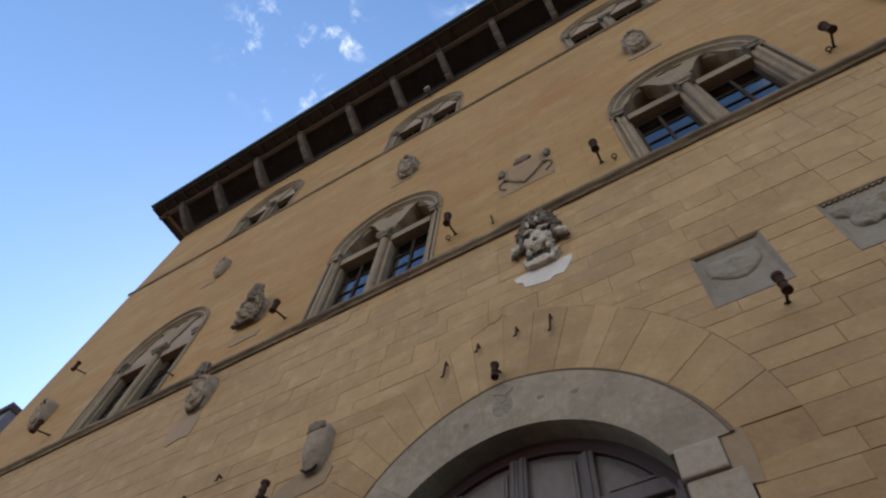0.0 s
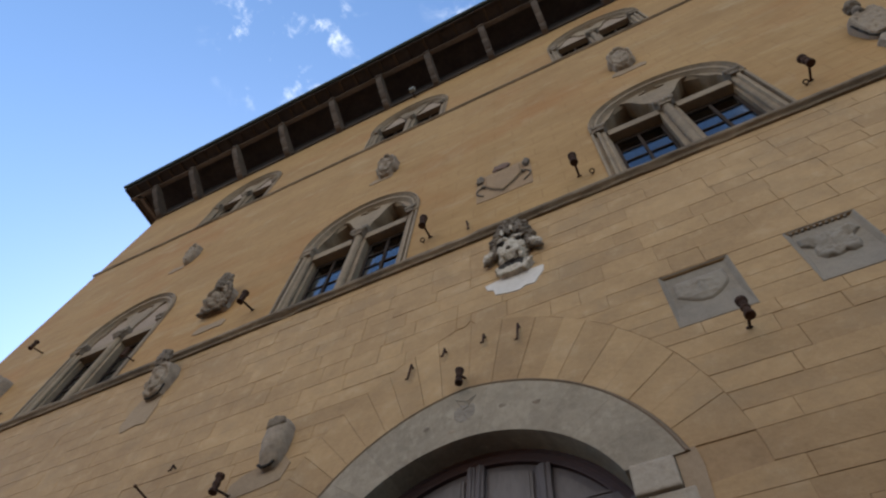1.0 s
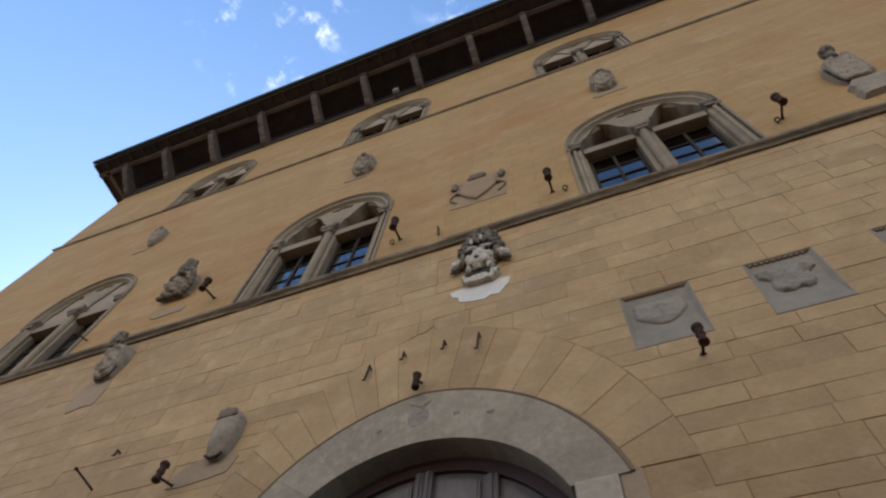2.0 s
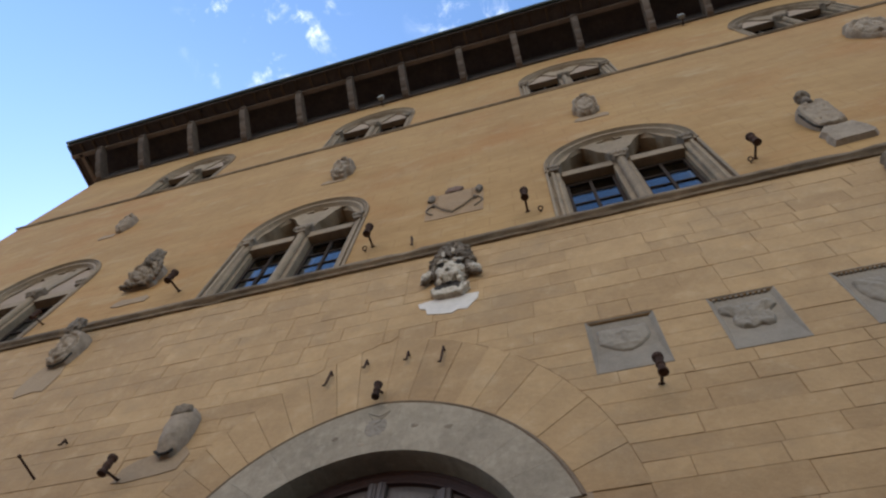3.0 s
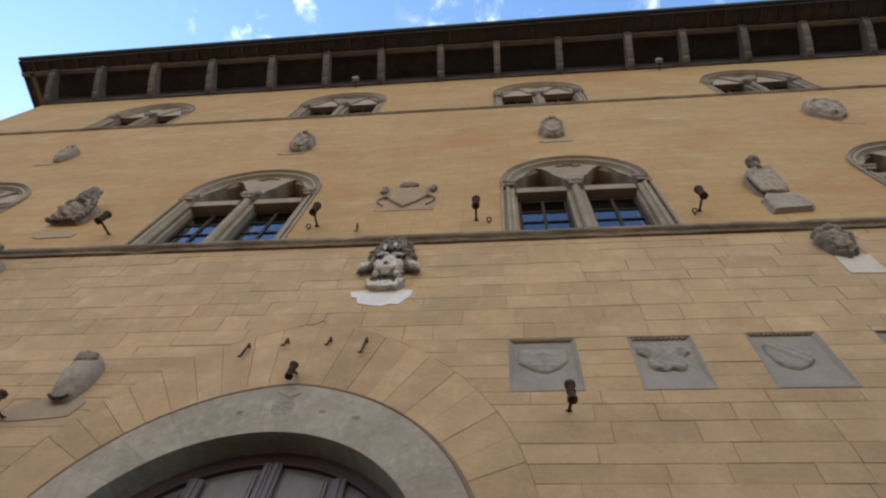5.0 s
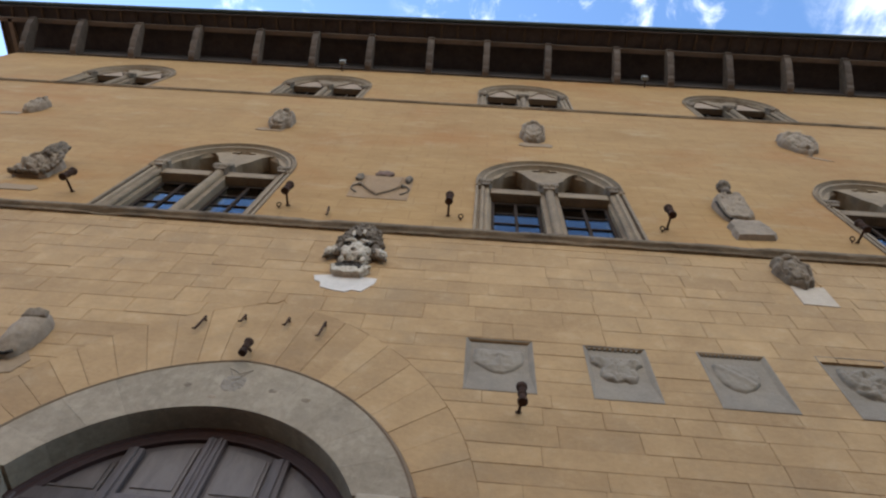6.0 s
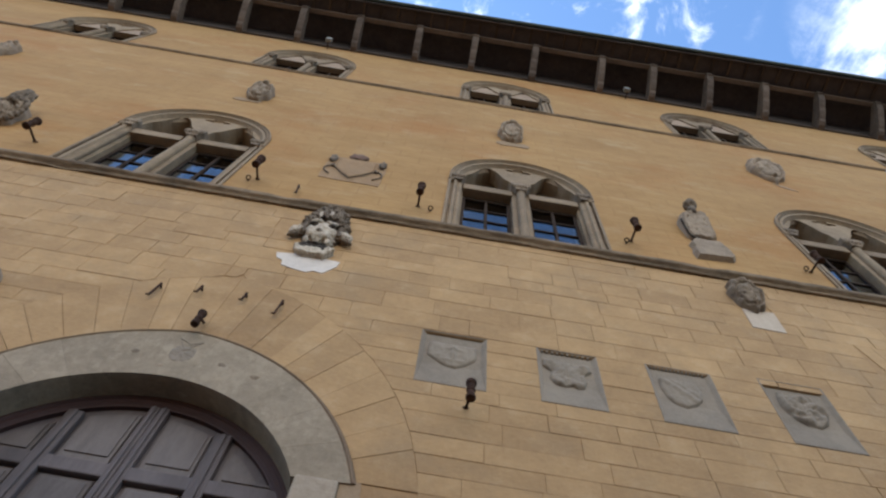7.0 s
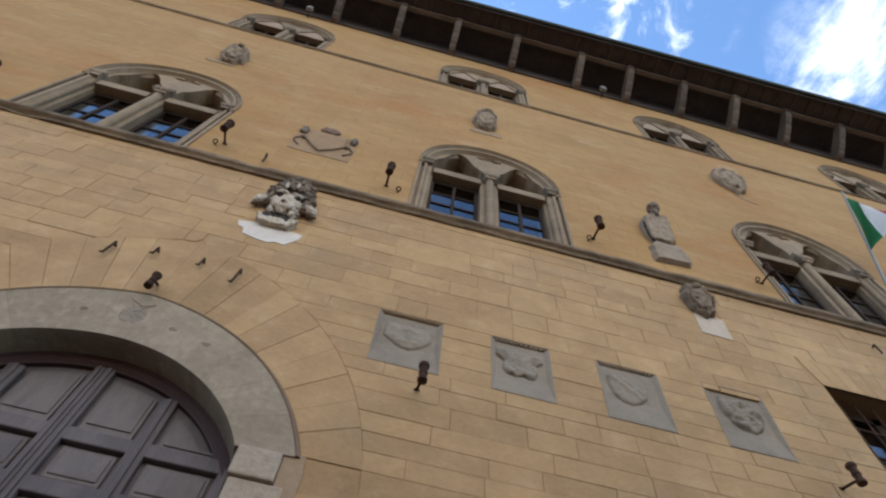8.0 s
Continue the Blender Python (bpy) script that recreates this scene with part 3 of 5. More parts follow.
# barred ground-floor window
gw = thing("window_11", "rectangular ground-floor window with dark wooden frame and iron bars", "window", pose((gx0 + gx1) / 2, 0, gz0), kind="structure")
gh, gw2 = gz1 - gz0, (gx1 - gx0) / 2
bm = bmesh.new()
for a in (((-gw2, -gw2 + 0.09), (0, gh)), ((gw2 - 0.09, gw2), (0, gh)), ((-gw2, gw2), (0, 0.09)), ((-gw2, gw2), (gh - 0.1, gh)), ((-0.05, 0.05), (0, gh))):
    box(bm, a[0][0], a[0][1], 0.26, 0.34, a[1][0], a[1][1])
part("window_frame", bm, FRAMEWOOD, gw, "dark wooden frame")
for k in range(4):
    for a, b in ((-gw2 + 0.09, -0.05), (0.05, gw2 - 0.09)):
        part("pane", box(bmesh.new(), a, b, 0.30, 0.306, 0.09 + (gh - 0.19) / 4 * k + 0.012, 0.09 + (gh - 0.19) / 4 * (k + 1) - 0.012), GLASS, gw).visible_shadow = False
for k in range(1, 4):
    part("muntin", box(bmesh.new(), -gw2 + 0.09, gw2 - 0.09, 0.285, 0.32, 0.09 + (gh - 0.19) / 4 * k - 0.012, 0.09 + (gh - 0.19) / 4 * k + 0.012), FRAMEWOOD, gw)
for k in range(1, 7):
    part("bar", rod(bmesh.new(), (-gw2 + k * 2 * gw2 / 7, 0.14, 0), (-gw2 + k * 2 * gw2 / 7, 0.14, gh), 0.011), IRON, gw)
for k in range(1, 5):
    part("bar", rod(bmesh.new(), (-gw2, 0.14, k * gh / 5), (gw2, 0.14, k * gh / 5), 0.011), IRON, gw)

# ---- portal ----
portal = thing("portal", "round-arched grey stone portal with weathered voussoirs and a brown fillet", "portal", pose(PX, 0, 0), kind="structure")
N_V = 11
a_in = math.asin((4.56 - ARCH_Z) / ARCH_R)
a_out = math.atan2(4.58 - RING_Z, ring_x(4.58))


def ring_poly(k0, k1, steps=4):
    inner = []
    outer = []
    for i in range(steps + 1):
        t = (k0 + (k1 - k0) * i / steps) / N_V
        ai, ao = a_in + (math.pi - 2 * a_in) * t, a_out + (math.pi - 2 * a_out) * t
        inner.append((ARCH_R * math.cos(ai), ARCH_Z + ARCH_R * math.sin(ai)))
        outer.append(ring_at(ao)[:2])
    return outer + inner[::-1]


for k in range(N_V):
    part("voussoir", prism(bmesh.new(), ring_poly(k + 0.0015, k + 0.9985), -0.022 - 0.0007 * (k % 3), 0.36), RINGSTONE, portal)
path = [ring_at(a_out + (math.pi - 2 * a_out) * i / 48) for i in range(49)]
part("fillet", sweep(bmesh.new(), path, [(-0.004, 0.02), (-0.004, -0.026), (0.006, -0.032), (0.016, -0.026), (0.034, -0.004), (0.034, 0.02)]), RUST, portal, "thin brown weathered fillet")
for s in (-1, 1):
    for j, (z0, z1) in enumerate(((4.34, 4.575), (3.75, 4.335), (3.1, 3.745), (2.4, 3.095), (1.6, 2.395), (0.8, 1.595), (0.0, 0.795))):
        x0, x1 = sorted((s * (1.19 if j else 1.175), s * (1.46 if j == 0 else 1.53)))
        part("jamb_stone", box(bmesh.new(), x0, x1, -0.040 if j == 0 else -0.016, 0.36, z0, z1, 0.016), IMPOST if j < 2 else RINGSTONE, portal, "worn grey jamb stone" if j else "chipped pale impost block")
# faint carved emblem on the crown, between two worn plugs
bm = bmesh.new()
relief(bm, shield_outline(0.19, 0.20, n=30), 0.006, 3, 0.010, 16, 10)
for p0, p1 in (((-0.03, 0.09), (-0.09, 0.19)), ((0.03, 0.09), (0.10, 0.18)), ((-0.09, 0.19), (0.02, 0.13)), ((0.10, 0.18), (0.0, 0.12))):
    rod(bm, (p0[0], -0.002, p0[1]), (p1[0], -0.001, p1[1]), 0.006, 0.004, 6)
bmesh.ops.translate(bm, verts=bm.verts, vec=(0.0, -0.0225, 5.57))
part("worn_emblem", bm, PIETRA, portal, "worn dark carved emblem")
for px, pz in ((-0.34, 5.52), (0.33, 5.52), (-0.10, 5.40), (0.62, 5.44)):
    part("worn_plug", lump(bmesh.new(), (px, -0.021, pz), (0.034, 0.006, 0.024), px * 9, 0.5, 2.4, 2), CARVED, portal, "dark worn plug")

# door leaves behind the arch
door = thing("door_1", "tall double door of weathered grey-brown panelled wood, closed", "door", pose(PX, 0, 0), kind="structure")
DY = 0.21


def arch_top(x, inset=0.0):
    r = ARCH_R - 0.03 - inset
    return ARCH_Z + math.sqrt(max(r * r - x * x, 0.0))


bm = bmesh.new()
prism(bm, [(-1.2, 0.02), (1.2, 0.02)] + arc(0, ARCH_Z, ARCH_R + 0.03, 20, 160, 30), DY + 0.05, DY + 0.10)
part("leaf", bm, DOORWOOD, door)
path = [(ARCH_R * math.cos(a), ARCH_Z + ARCH_R * math.sin(a), math.cos(a), math.sin(a)) for a in (radians(22) + radians(136) * i / 36 for i in range(37))]
part("arched_frame", sweep(bmesh.new(), path, [(0.02, DY + 0.06), (0.02, DY - 0.02), (-0.02, DY - 0.02), (-0.03, DY - 0.008), (-0.06, DY - 0.008), (-0.075, DY + 0.006), (-0.088, DY + 0.012), (-0.088, DY + 0.06)]), REDWOOD, door, "red-brown arched frame")
for x, hw in ((-0.54, 0.06), (0.54, 0.06), (-0.037, 0.036), (0.037, 0.036), (-1.13, 0.05), (1.13, 0.05)):
    top = min(arch_top(abs(x) + hw, 0.05), 5.3) if abs(x) < 1 else 4.56
    bm = bmesh.new()
    box(bm, x - hw, x + hw, DY - 0.005, DY + 0.05, 0.05, top, 0.012)
    box(bm, x - hw * 0.35, x + hw * 0.35, DY - 0.022, DY + 0.0, 0.05, top - 0.01, 0.008)
    part("stile", bm, DOORWOOD, door)
ZS = [4.60, 4.19, 3.38, 3.05, 2.1, 1.7, 0.9, 0.25]
for xa, xb in ((-1.08, -0.60), (-0.48, -0.075), (0.075, 0.48), (0.60, 1.08)):
    for j, z in enumerate(ZS):
        part("rail", box(bmesh.new(), xa - 0.02, xb + 0.02, DY - 0.002, DY + 0.05, z - 0.085, z + 0.03, 0.01), DOORWOOD, door)
    tops = [None] + ZS[:-1]
    for j, z in enumerate(ZS):
        z0 = z + 0.05
        bm = bmesh.new()
        if j == 0:
            n = 8
            xs = [xa + 0.03 + (xb - xa - 0.06) * i / n for i in range(n + 1)]
            poly = [(xa + 0.03, z0), (xb - 0.03, z0)] + [(x, max(arch_top(x, 0.13), z0 + 0.02)) for x in xs[::-1]]
            cx, cz = sum(p[0] for p in poly) / len(poly), sum(p[1] for p in poly) / len(poly)
            prism(bm, poly, DY + 0.03, DY + 0.06)
            prism(bm, [(cx + (x - cx) * 0.86, cz + (zz - cz) * 0.86) for x, zz in poly], DY + 0.02, DY + 0.04)
        else:
            z1 = ZS[j - 1] - 0.105
            if z1 - z0 > 0.08:
                box(bm, xa + 0.03, xb - 0.03, DY + 0.03, DY + 0.06, z0, z1, 0.008)
                box(bm, xa + 0.055, xb - 0.055, DY + 0.02, DY + 0.04, z0 + 0.03, z1 - 0.03, 0.008)
        if len(bm.verts):
            part("panel", bm, DOORPANEL, door)
        else:
            bm.free()


# ---- eaves and roof ----
def overhang(x):
    return 1.26 + 0.008 * x


EAVE_L, EAVE_Z = -12.40, 20.40
roof = thing("roof", "dark timber eaves on carved brackets under a low tiled roof with copper gutter", "roof", kind="structure")
bm = bmesh.new()
prism_pts = [(EAVE_L, -overhang(EAVE_L)), (RIGHT, -overhang(RIGHT)), (RIGHT, 14.0), (EAVE_L, 14.0)]
for z in (EAVE_Z + 0.06, EAVE_Z + 0.10):
    bm.faces.new([bm.verts.new((x, y, z)) for x, y in prism_pts])
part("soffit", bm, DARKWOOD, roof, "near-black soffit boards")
bm = bmesh.new()
zr = EAVE_Z + 0.12
pts = [Vector((x, y, zr)) for x, y in prism_pts]
ridge = [Vector((EAVE_L + 7, 6.5, zr + 2.4)), Vector((RIGHT, 6.5, zr + 2.4))]
v = [bm.verts.new(p) for p in pts + ridge]
for f in ((0, 1, 5, 4), (0, 4, 3), (3, 4, 5, 2), (1, 2, 5), (0, 3, 2, 1)):
    bm.faces.new([v[i] for i in f])
part("tiled_slope", bm, TILE, roof, "clay tiled slope")
part("plate_moulding", box(bmesh.new(), CORNER - 0.03, RIGHT, -0.05, -0.021, ZTOP + 0.02, ZTOP + 0.12, 0.01), TIMBER, roof, "brown timber strip along the wall head")
# board coloured near-black to stand in for shade between the brackets
part("frieze_board", box(bmesh.new(), CORNER - 0.03, RIGHT, -0.02, -0.002, ZTOP, EAVE_Z + 0.05), EAVE_SHADE, roof, "near-black board painted as the shade under the eaves")


def long_beam(name, y_of, w, z0, z1, mat, label=""):
    bm = bmesh.new()
    xs = (EAVE_L + 0.02, RIGHT)
    v = [bm.verts.new((x, y_of(x) + dy, z)) for x in xs for dy, z in ((-w, z0), (w, z0), (w, z1), (-w, z1))]
    for i in range(4):
        bm.faces.new((v[i], v[(i + 1) % 4], v[4 + (i + 1) % 4], v[4 + i]))
    bm.faces.new(v[:4])
    bm.faces.new(v[4:][::-1])
    return part(name, bm, mat, roof, label)


long_beam("purlin", lambda x: -0.775, 0.06, EAVE_Z - 0.13, EAVE_Z - 0.005, PURLIN, "grey-brown timber purlin")
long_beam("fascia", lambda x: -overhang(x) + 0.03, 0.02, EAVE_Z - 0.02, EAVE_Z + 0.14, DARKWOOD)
bm = bmesh.new()
rows = []
for x in (EAVE_L - 0.06, RIGHT):
    rows.append([bm.verts.new((x, -overhang(x) - 0.05 - 0.06 * math.cos(a), EAVE_Z + 0.12 - 0.06 * math.sin(a))) for a in (math.pi * i / 8 for i in range(9))])
for i in range(8):
    bm.faces.new((rows[0][i], rows[1][i], rows[1][i + 1], rows[0][i + 1]))
part("gutter", bm, GUTTER, roof, "green copper half-round gutter")
part("side_fascia", box(bmesh.new(), EAVE_L - 0.03, EAVE_L + 0.02, -overhang(EAVE_L), 14, EAVE_Z - 0.02, EAVE_Z + 0.14), DARKWOOD, roof)
part("side_purlin", box(bmesh.new(), EAVE_L + 0.31, EAVE_L + 0.43, -overhang(EAVE_L) + 0.35, 14, EAVE_Z - 0.13, EAVE_Z - 0.005), PURLIN, roof)
bm = bmesh.new()
# scrolled underside in three steps, with a square cap under the purlin
prof = [(0.02, 19.40), (-0.12, 19.43), (-0.22, 19.49), (-0.27, 19.56), (-0.34, 19.60), (-0.46, 19.70), (-0.53, 19.79), (-0.60, 19.84), (-0.72, 19.96), (-0.78, 20.06), (-0.82, 20.12), (-0.86, 20.13), (-0.86, 20.262), (-0.66, 20.262), (-0.34, 20.02), (0.02, 19.78)]
a = [bm.verts.new((-0.085, y, z)) for y, z in prof]
b = [bm.verts.new((0.085, y, z)) for y, z in prof]
bm.faces.new(a)
bm.faces.new(b[::-1])
for i in range(len(prof)):
    bm.faces.new((a[i], b[i], b[(i + 1) % len(prof)], a[(i + 1) % len(prof)]))
bracket = part("bracket", bm, BEAM, roof, "carved timber bracket")
BRACKETS = [-11.25, -9.76, -8.08, -6.35, -4.55, -2.95, -1.38, 0.30, 1.86, 3.55, 5.42, 6.86, 8.44, 10.0, 11.56, 13.2, 14.8, 16.4, 18.0, 19.6]
for i, x in enumerate(BRACKETS):
    o = bracket if i == 0 else bracket.copy()
    if i:
        scene.collection.objects.link(o)
    o.location = (x, -0.022, 0)
    o.scale = (1, 1.0, 1)
rafter = part("rafter", box(bmesh.new(), -0.03, 0.03, 0.0, 0.42, EAVE_Z + 0.0, EAVE_Z + 0.055), TIMBER, roof, "thin rafter")
x = EAVE_L + 0.4
i = 0
while x < 20:
    o = rafter if i == 0 else rafter.copy()
    if i:
        scene.collection.objects.link(o)
    o.location = (x, -overhang(x) + 0.03, 0)
    x += 0.46 + random.uniform(-0.03, 0.03)
    i += 1


# ---- carved coats of arms on the facade ----
def dense(poly, step):
    """A closed outline with points added about every step along its sides."""
    out = []
    for (x0, z0), (x1, z1) in zip(poly, poly[1:] + poly[:1]):
        n = max(1, round(math.hypot(x1 - x0, z1 - z0) / step))
        out += [(x0 + (x1 - x0) * i / n, z0 + (z1 - z0) * i / n) for i in range(n)]
    return out


def coat(x, z, w, h, depth, seed, label, mat=None, crest=None, turn=0.0, rough=0.03, lean=12.0, outline=None, shade_edge=(), carve=None, dome=0.12):
    """A carved coat of arms: shield on the wall, with a crest and a rim of painted shade where they exist."""
    c = thing("coat_of_arms", label, "coat of arms", pose(x, -h / 2 * math.sin(radians(lean)), z, lean, turn, 0), "coats of arms on the facade")
    mat = mat or CARVED
    back = math.tan(radians(lean)) * 1.03
    bm = bmesh.new()
    relief(bm, dense(outline, 0.02) if outline else shield_outline(w, h, n=48), depth * 0.85, seed, rough, 7 if carve else 6, 26 if carve else 16, features=carve, dome=dome if rough < 0.05 else 0.4, back=back)
    part("shield", bm, mat, c, smooth=bool(carve or rough > 0.05))
    # black rods along the foot imitate the shade under the shield
    if shade_edge:
        edge = [Vector((px, -depth * 0.5, pz)) for px, pz in shade_edge]
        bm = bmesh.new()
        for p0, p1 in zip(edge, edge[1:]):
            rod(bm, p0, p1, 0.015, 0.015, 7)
        part("lower_rim", bm, SHADE_BLACK, c, "black rim painted as underside shade", smooth=True)
    if crest:
        size, dx, dz = crest
        bm = bmesh.new()
        lump(bm, (dx, -depth * 0.6, h / 2 + dz), (size * 0.42, depth * 0.6, size * 0.55), seed + 2, 0.45, 2.6, 4)
        part("crest", bm, MANE, c, "worn dark carved crest", smooth=True)
    return c


def cartouche(w, h, seed, point=0.6, horns=0.16, n=96):
    """A scrolled outline: horned upper corners, lobed sides and a drawn-in foot."""
    out = []
    for i in range(n):
        a = 2 * math.pi * i / n
        c, s = math.cos(a), math.sin(a)
        k = 0.94 + 0.045 * math.cos(7 * a + seed) + 0.07 * noise.noise(Vector((c * 2.2, s * 2.2, seed * 1.7)))
        k += horns * (math.exp(-((a - 0.26 * math.pi) / 0.15) ** 2) + math.exp(-((a - 0.74 * math.pi) / 0.15) ** 2))
        x = w / 2 * math.copysign(abs(c) ** 0.8, c) * k
        if s < 0:
            x *= 1 - 0.4 * point * (-s) ** 1.6
        out.append((x, h / 2 * math.copysign(abs(s) ** 0.85, s) * k))
    return out


def scrollwork(w, h, depth, seed, lobes=9, field=0.55):
    """Relief of a rolled, lobed rim round a raised shield with a worn charge."""
    def carve(px, pz):
        u, v = px / (w / 2), pz / (h / 2)
        rho, th = math.hypot(u, v), math.atan2(v, u)
        g = depth * 0.32 * math.exp(-((rho - 0.84) / 0.11) ** 2) * (0.6 + 0.45 * math.sin(lobes * th + seed))
        g -= depth * 0.42 * math.exp(-((rho - 0.66) / 0.06) ** 2)
        if rho < field + 0.05:
            g += depth * 0.16 * (1 + math.sin(9 * u + 2.0 * seed) * math.cos(7 * v + seed))
            g += depth * 0.2 * math.exp(-(u / 0.13) ** 2)
        return g - depth * 0.5 * max(0.0, noise.noise(Vector((px * 16, seed * 1.9, pz * 16))) - 0.15)
    return carve


def small_arms(x, z, w, h, depth, seed, label, lean=12.0, mat=None, point=0.6, horns=0.07, curls=True):
    """A worn scrolled coat of arms with curls on its upper edge."""
    mat = mat or FACESTONE
    a = coat(x, z, w, h, depth, seed, label, mat=mat, rough=0.022, lean=lean, outline=cartouche(w, h, seed, point, horns), carve=scrollwork(w, h, depth, seed))
    if curls:
        part("curl", lump(bmesh.new(), (0.02 * w, -depth * 0.70, 0.43 * h), (w * 0.13, depth * 0.35, h * 0.07), seed, 0.5, 2.8, 3), CARVED, a, "dark worn crest", smooth=True)
    return a


# second storey, under the upper string course; each leans out from the wall
small_arms(-6.85, 13.47, 0.36, 0.74, 0.08, 1, "small worn stone shield under the upper string course", lean=9.0, point=0.9, horns=0.02)
small_arms(-1.94, 13.36, 0.48, 0.80, 0.09, 2, "small scrolled stone coat of arms under the upper string course")
small_arms(2.83, 13.46, 0.50, 0.82, 0.09, 3, "small scrolled stone coat of arms above a round-headed window")
small_arms(7.90, 13.86, 0.70, 1.10, 0.09, 4, "broad carved stone shield with scrolled edge", lean=7.0, point=1.9, horns=0.05, curls=False)
# between the main windows
helm = coat(-4.50, 10.03, 0.56, 0.54, 0.13, 6, "dark carved coat of arms with helmet crest above a ledge", crest=(0.36, 0.06, 0.12), turn=4, rough=0.045, lean=14.0, mat=FACESTONE, carve=scrollwork(0.56, 0.54, 0.12, 6, 7),
     outline=[(-0.20, 0.26), (0.02, 0.24), (0.22, 0.27), (0.27, 0.12), (0.24, -0.06), (0.28, -0.20), (0.20, -0.28), (0.05, -0.25), (-0.12, -0.28), (-0.27, -0.22), (-0.24, -0.06), (-0.28, 0.10)], shade_edge=[(-0.26, -0.20), (-0.12, -0.26), (0.05, -0.24), (0.20, -0.26)])
mass(1, (0.05, -0.10, 0.27), (0.11, 0.075, 0.11), 5, 0.4)
mass(1, (0.07, -0.11, 0.40), (0.075, 0.06, 0.10), 6, 0.45)
mass(0, (-0.06, -0.10, 0.20), (0.07, 0.05, 0.05), 7, 0.4)
for k in range(8):
    a = radians(70 - 17 * k)
    mass(k % 2, (0.13 + 0.15 * math.cos(a), -0.085, 0.02 + 0.30 * math.sin(a)), (0.038, 0.04, 0.055), 11 + k, 0.45, lean=-20 + 17 * k)
for k in range(4):
    mass(1, (-0.22 + 0.11 * k, -0.085, -0.24 + 0.015 * (k % 2)), (0.06, 0.045, 0.036), 21 + k, 0.45)
fuse("mantling", (CARVED, MANE), 0.011, helm, "blackened carved helmet and mantling")
c = coat(0.465, 10.33, 0.57, 0.84, 0.045, 7, "shallow pointed stone shield on a flat ribboned slab", rough=0.004, lean=0.0, mat=SLAB,
         outline=[(-0.29, 0.40), (0.29, 0.40), (0.295, 0.10), (0.28, -0.06), (0.15, -0.25), (-0.015, -0.42), (-0.16, -0.25), (-0.285, -0.06), (-0.295, 0.10)])
bm = bmesh.new()
prism(bm, [(-0.42, -0.49), (-0.2, -0.52), (0.2, -0.51), (0.43, -0.52), (0.44, 0.1), (0.42, 0.40), (0.36, 0.50), (0.28, 0.44), (-0.28, 0.42), (-0.35, 0.46), (-0.41, 0.34), (-0.44, 0.0)], -0.008, 0.01)
part("slab", bm, SLAB, c, "flat weathered tan slab")
# black rods along the point paint the shade below the shield
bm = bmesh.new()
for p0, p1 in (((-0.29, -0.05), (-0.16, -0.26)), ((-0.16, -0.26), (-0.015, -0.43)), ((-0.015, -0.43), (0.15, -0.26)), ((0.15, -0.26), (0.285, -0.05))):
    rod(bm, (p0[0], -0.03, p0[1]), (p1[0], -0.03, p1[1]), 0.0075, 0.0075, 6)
part("lower_rim", bm, SHADE_BLACK, c, "black line painted as shade under the shield")
part("crest", lump(bmesh.new(), (-0.02, -0.03, 0.47), (0.15, 0.03, 0.12), 4, 0.45, 2.4, 3), REDSTONE, c, "worn reddish crest", smooth=True)
for s in (-1, 1):
    part("knot", lump(bmesh.new(), (s * 0.37, -0.03, 0.28), (0.055, 0.035, 0.13), 8 + s, 0.5, 2.6, 3), MANE, c, "dark carved ribbon knot", smooth=True)
    part("knot", lump(bmesh.new(), (s * 0.31, -0.03, -0.02), (0.026, 0.025, 0.045), 12 + s, 0.5, 2.6, 3), MANE, c, "blackened ribbon end", smooth=True)
    bm = bmesh.new()
    pts = [Vector((s * (0.33 + 0.09 * math.sin(k * 0.42)), -0.02, 0.02 - 0.045 * k)) for k in range(9)]
    for p0, p1 in zip(pts, pts[1:]):
        rod(bm, p0, p1, 0.011, 0.011, 6)
    part("ribbon", bm, MANE, c, "carved ribbon", smooth=True)
def worn_face(px, pz):
    """Raised edge and small drill holes on a flat shield."""
    edge = max(abs(px) / 0.20, abs(pz) / 0.34)
    g = 0.014 * math.exp(-((edge - 0.9) / 0.10) ** 2)
    for cx, cz in ((-0.07, -0.16), (0.10, 0.12), (0.15, -0.29), (-0.12, 0.16)):
        g -= gauss(px, pz, cx, cz, 0.022, 0.022, 0.03)
    return g


bust = coat(5.42, 10.12, 0.41, 0.70, 0.10, 8, "grey stone coat of arms with a round crest", carve=worn_face, rough=0.014, lean=11.0, mat=FACESTONE,
     outline=[(-0.149, 0.308), (-0.046, 0.331), (0.023, 0.308), (0.092, 0.376), (0.172, 0.342), (0.196, 0.205), (0.190, 0.000), (0.201, -0.182), (0.196, -0.319), (0.069, -0.353), (-0.069, -0.331), (-0.149, -0.353), (-0.196, -0.251), (-0.218, -0.057), (-0.230, 0.137), (-0.207, 0.251)],
     shade_edge=[(-0.230, 0.091), (-0.218, -0.068), (-0.190, -0.251), (-0.138, -0.336), (-0.069, -0.325)])
bm = bmesh.new()
lump(bm, (0, 0, 0.06), (0.095, 0.09, 0.11), 21, 0.25, 3.0, 4)
rod(bm, (0.0, 0.0, -0.02), (0.01, 0.03, -0.16), 0.06, 0.07, 10)
rod(bm, (0.0, 0.02, -0.04), (0.0, 0.26, -0.10), 0.05, 0.06, 10)
ob = part("crest", bm, MANE, bust, "small round worn stone head", smooth=True)
ob.matrix_basis = bust.matrix_basis.inverted() @ pose(5.40, -0.21, 10.54, 10, 0, 0)
bm = bmesh.new()
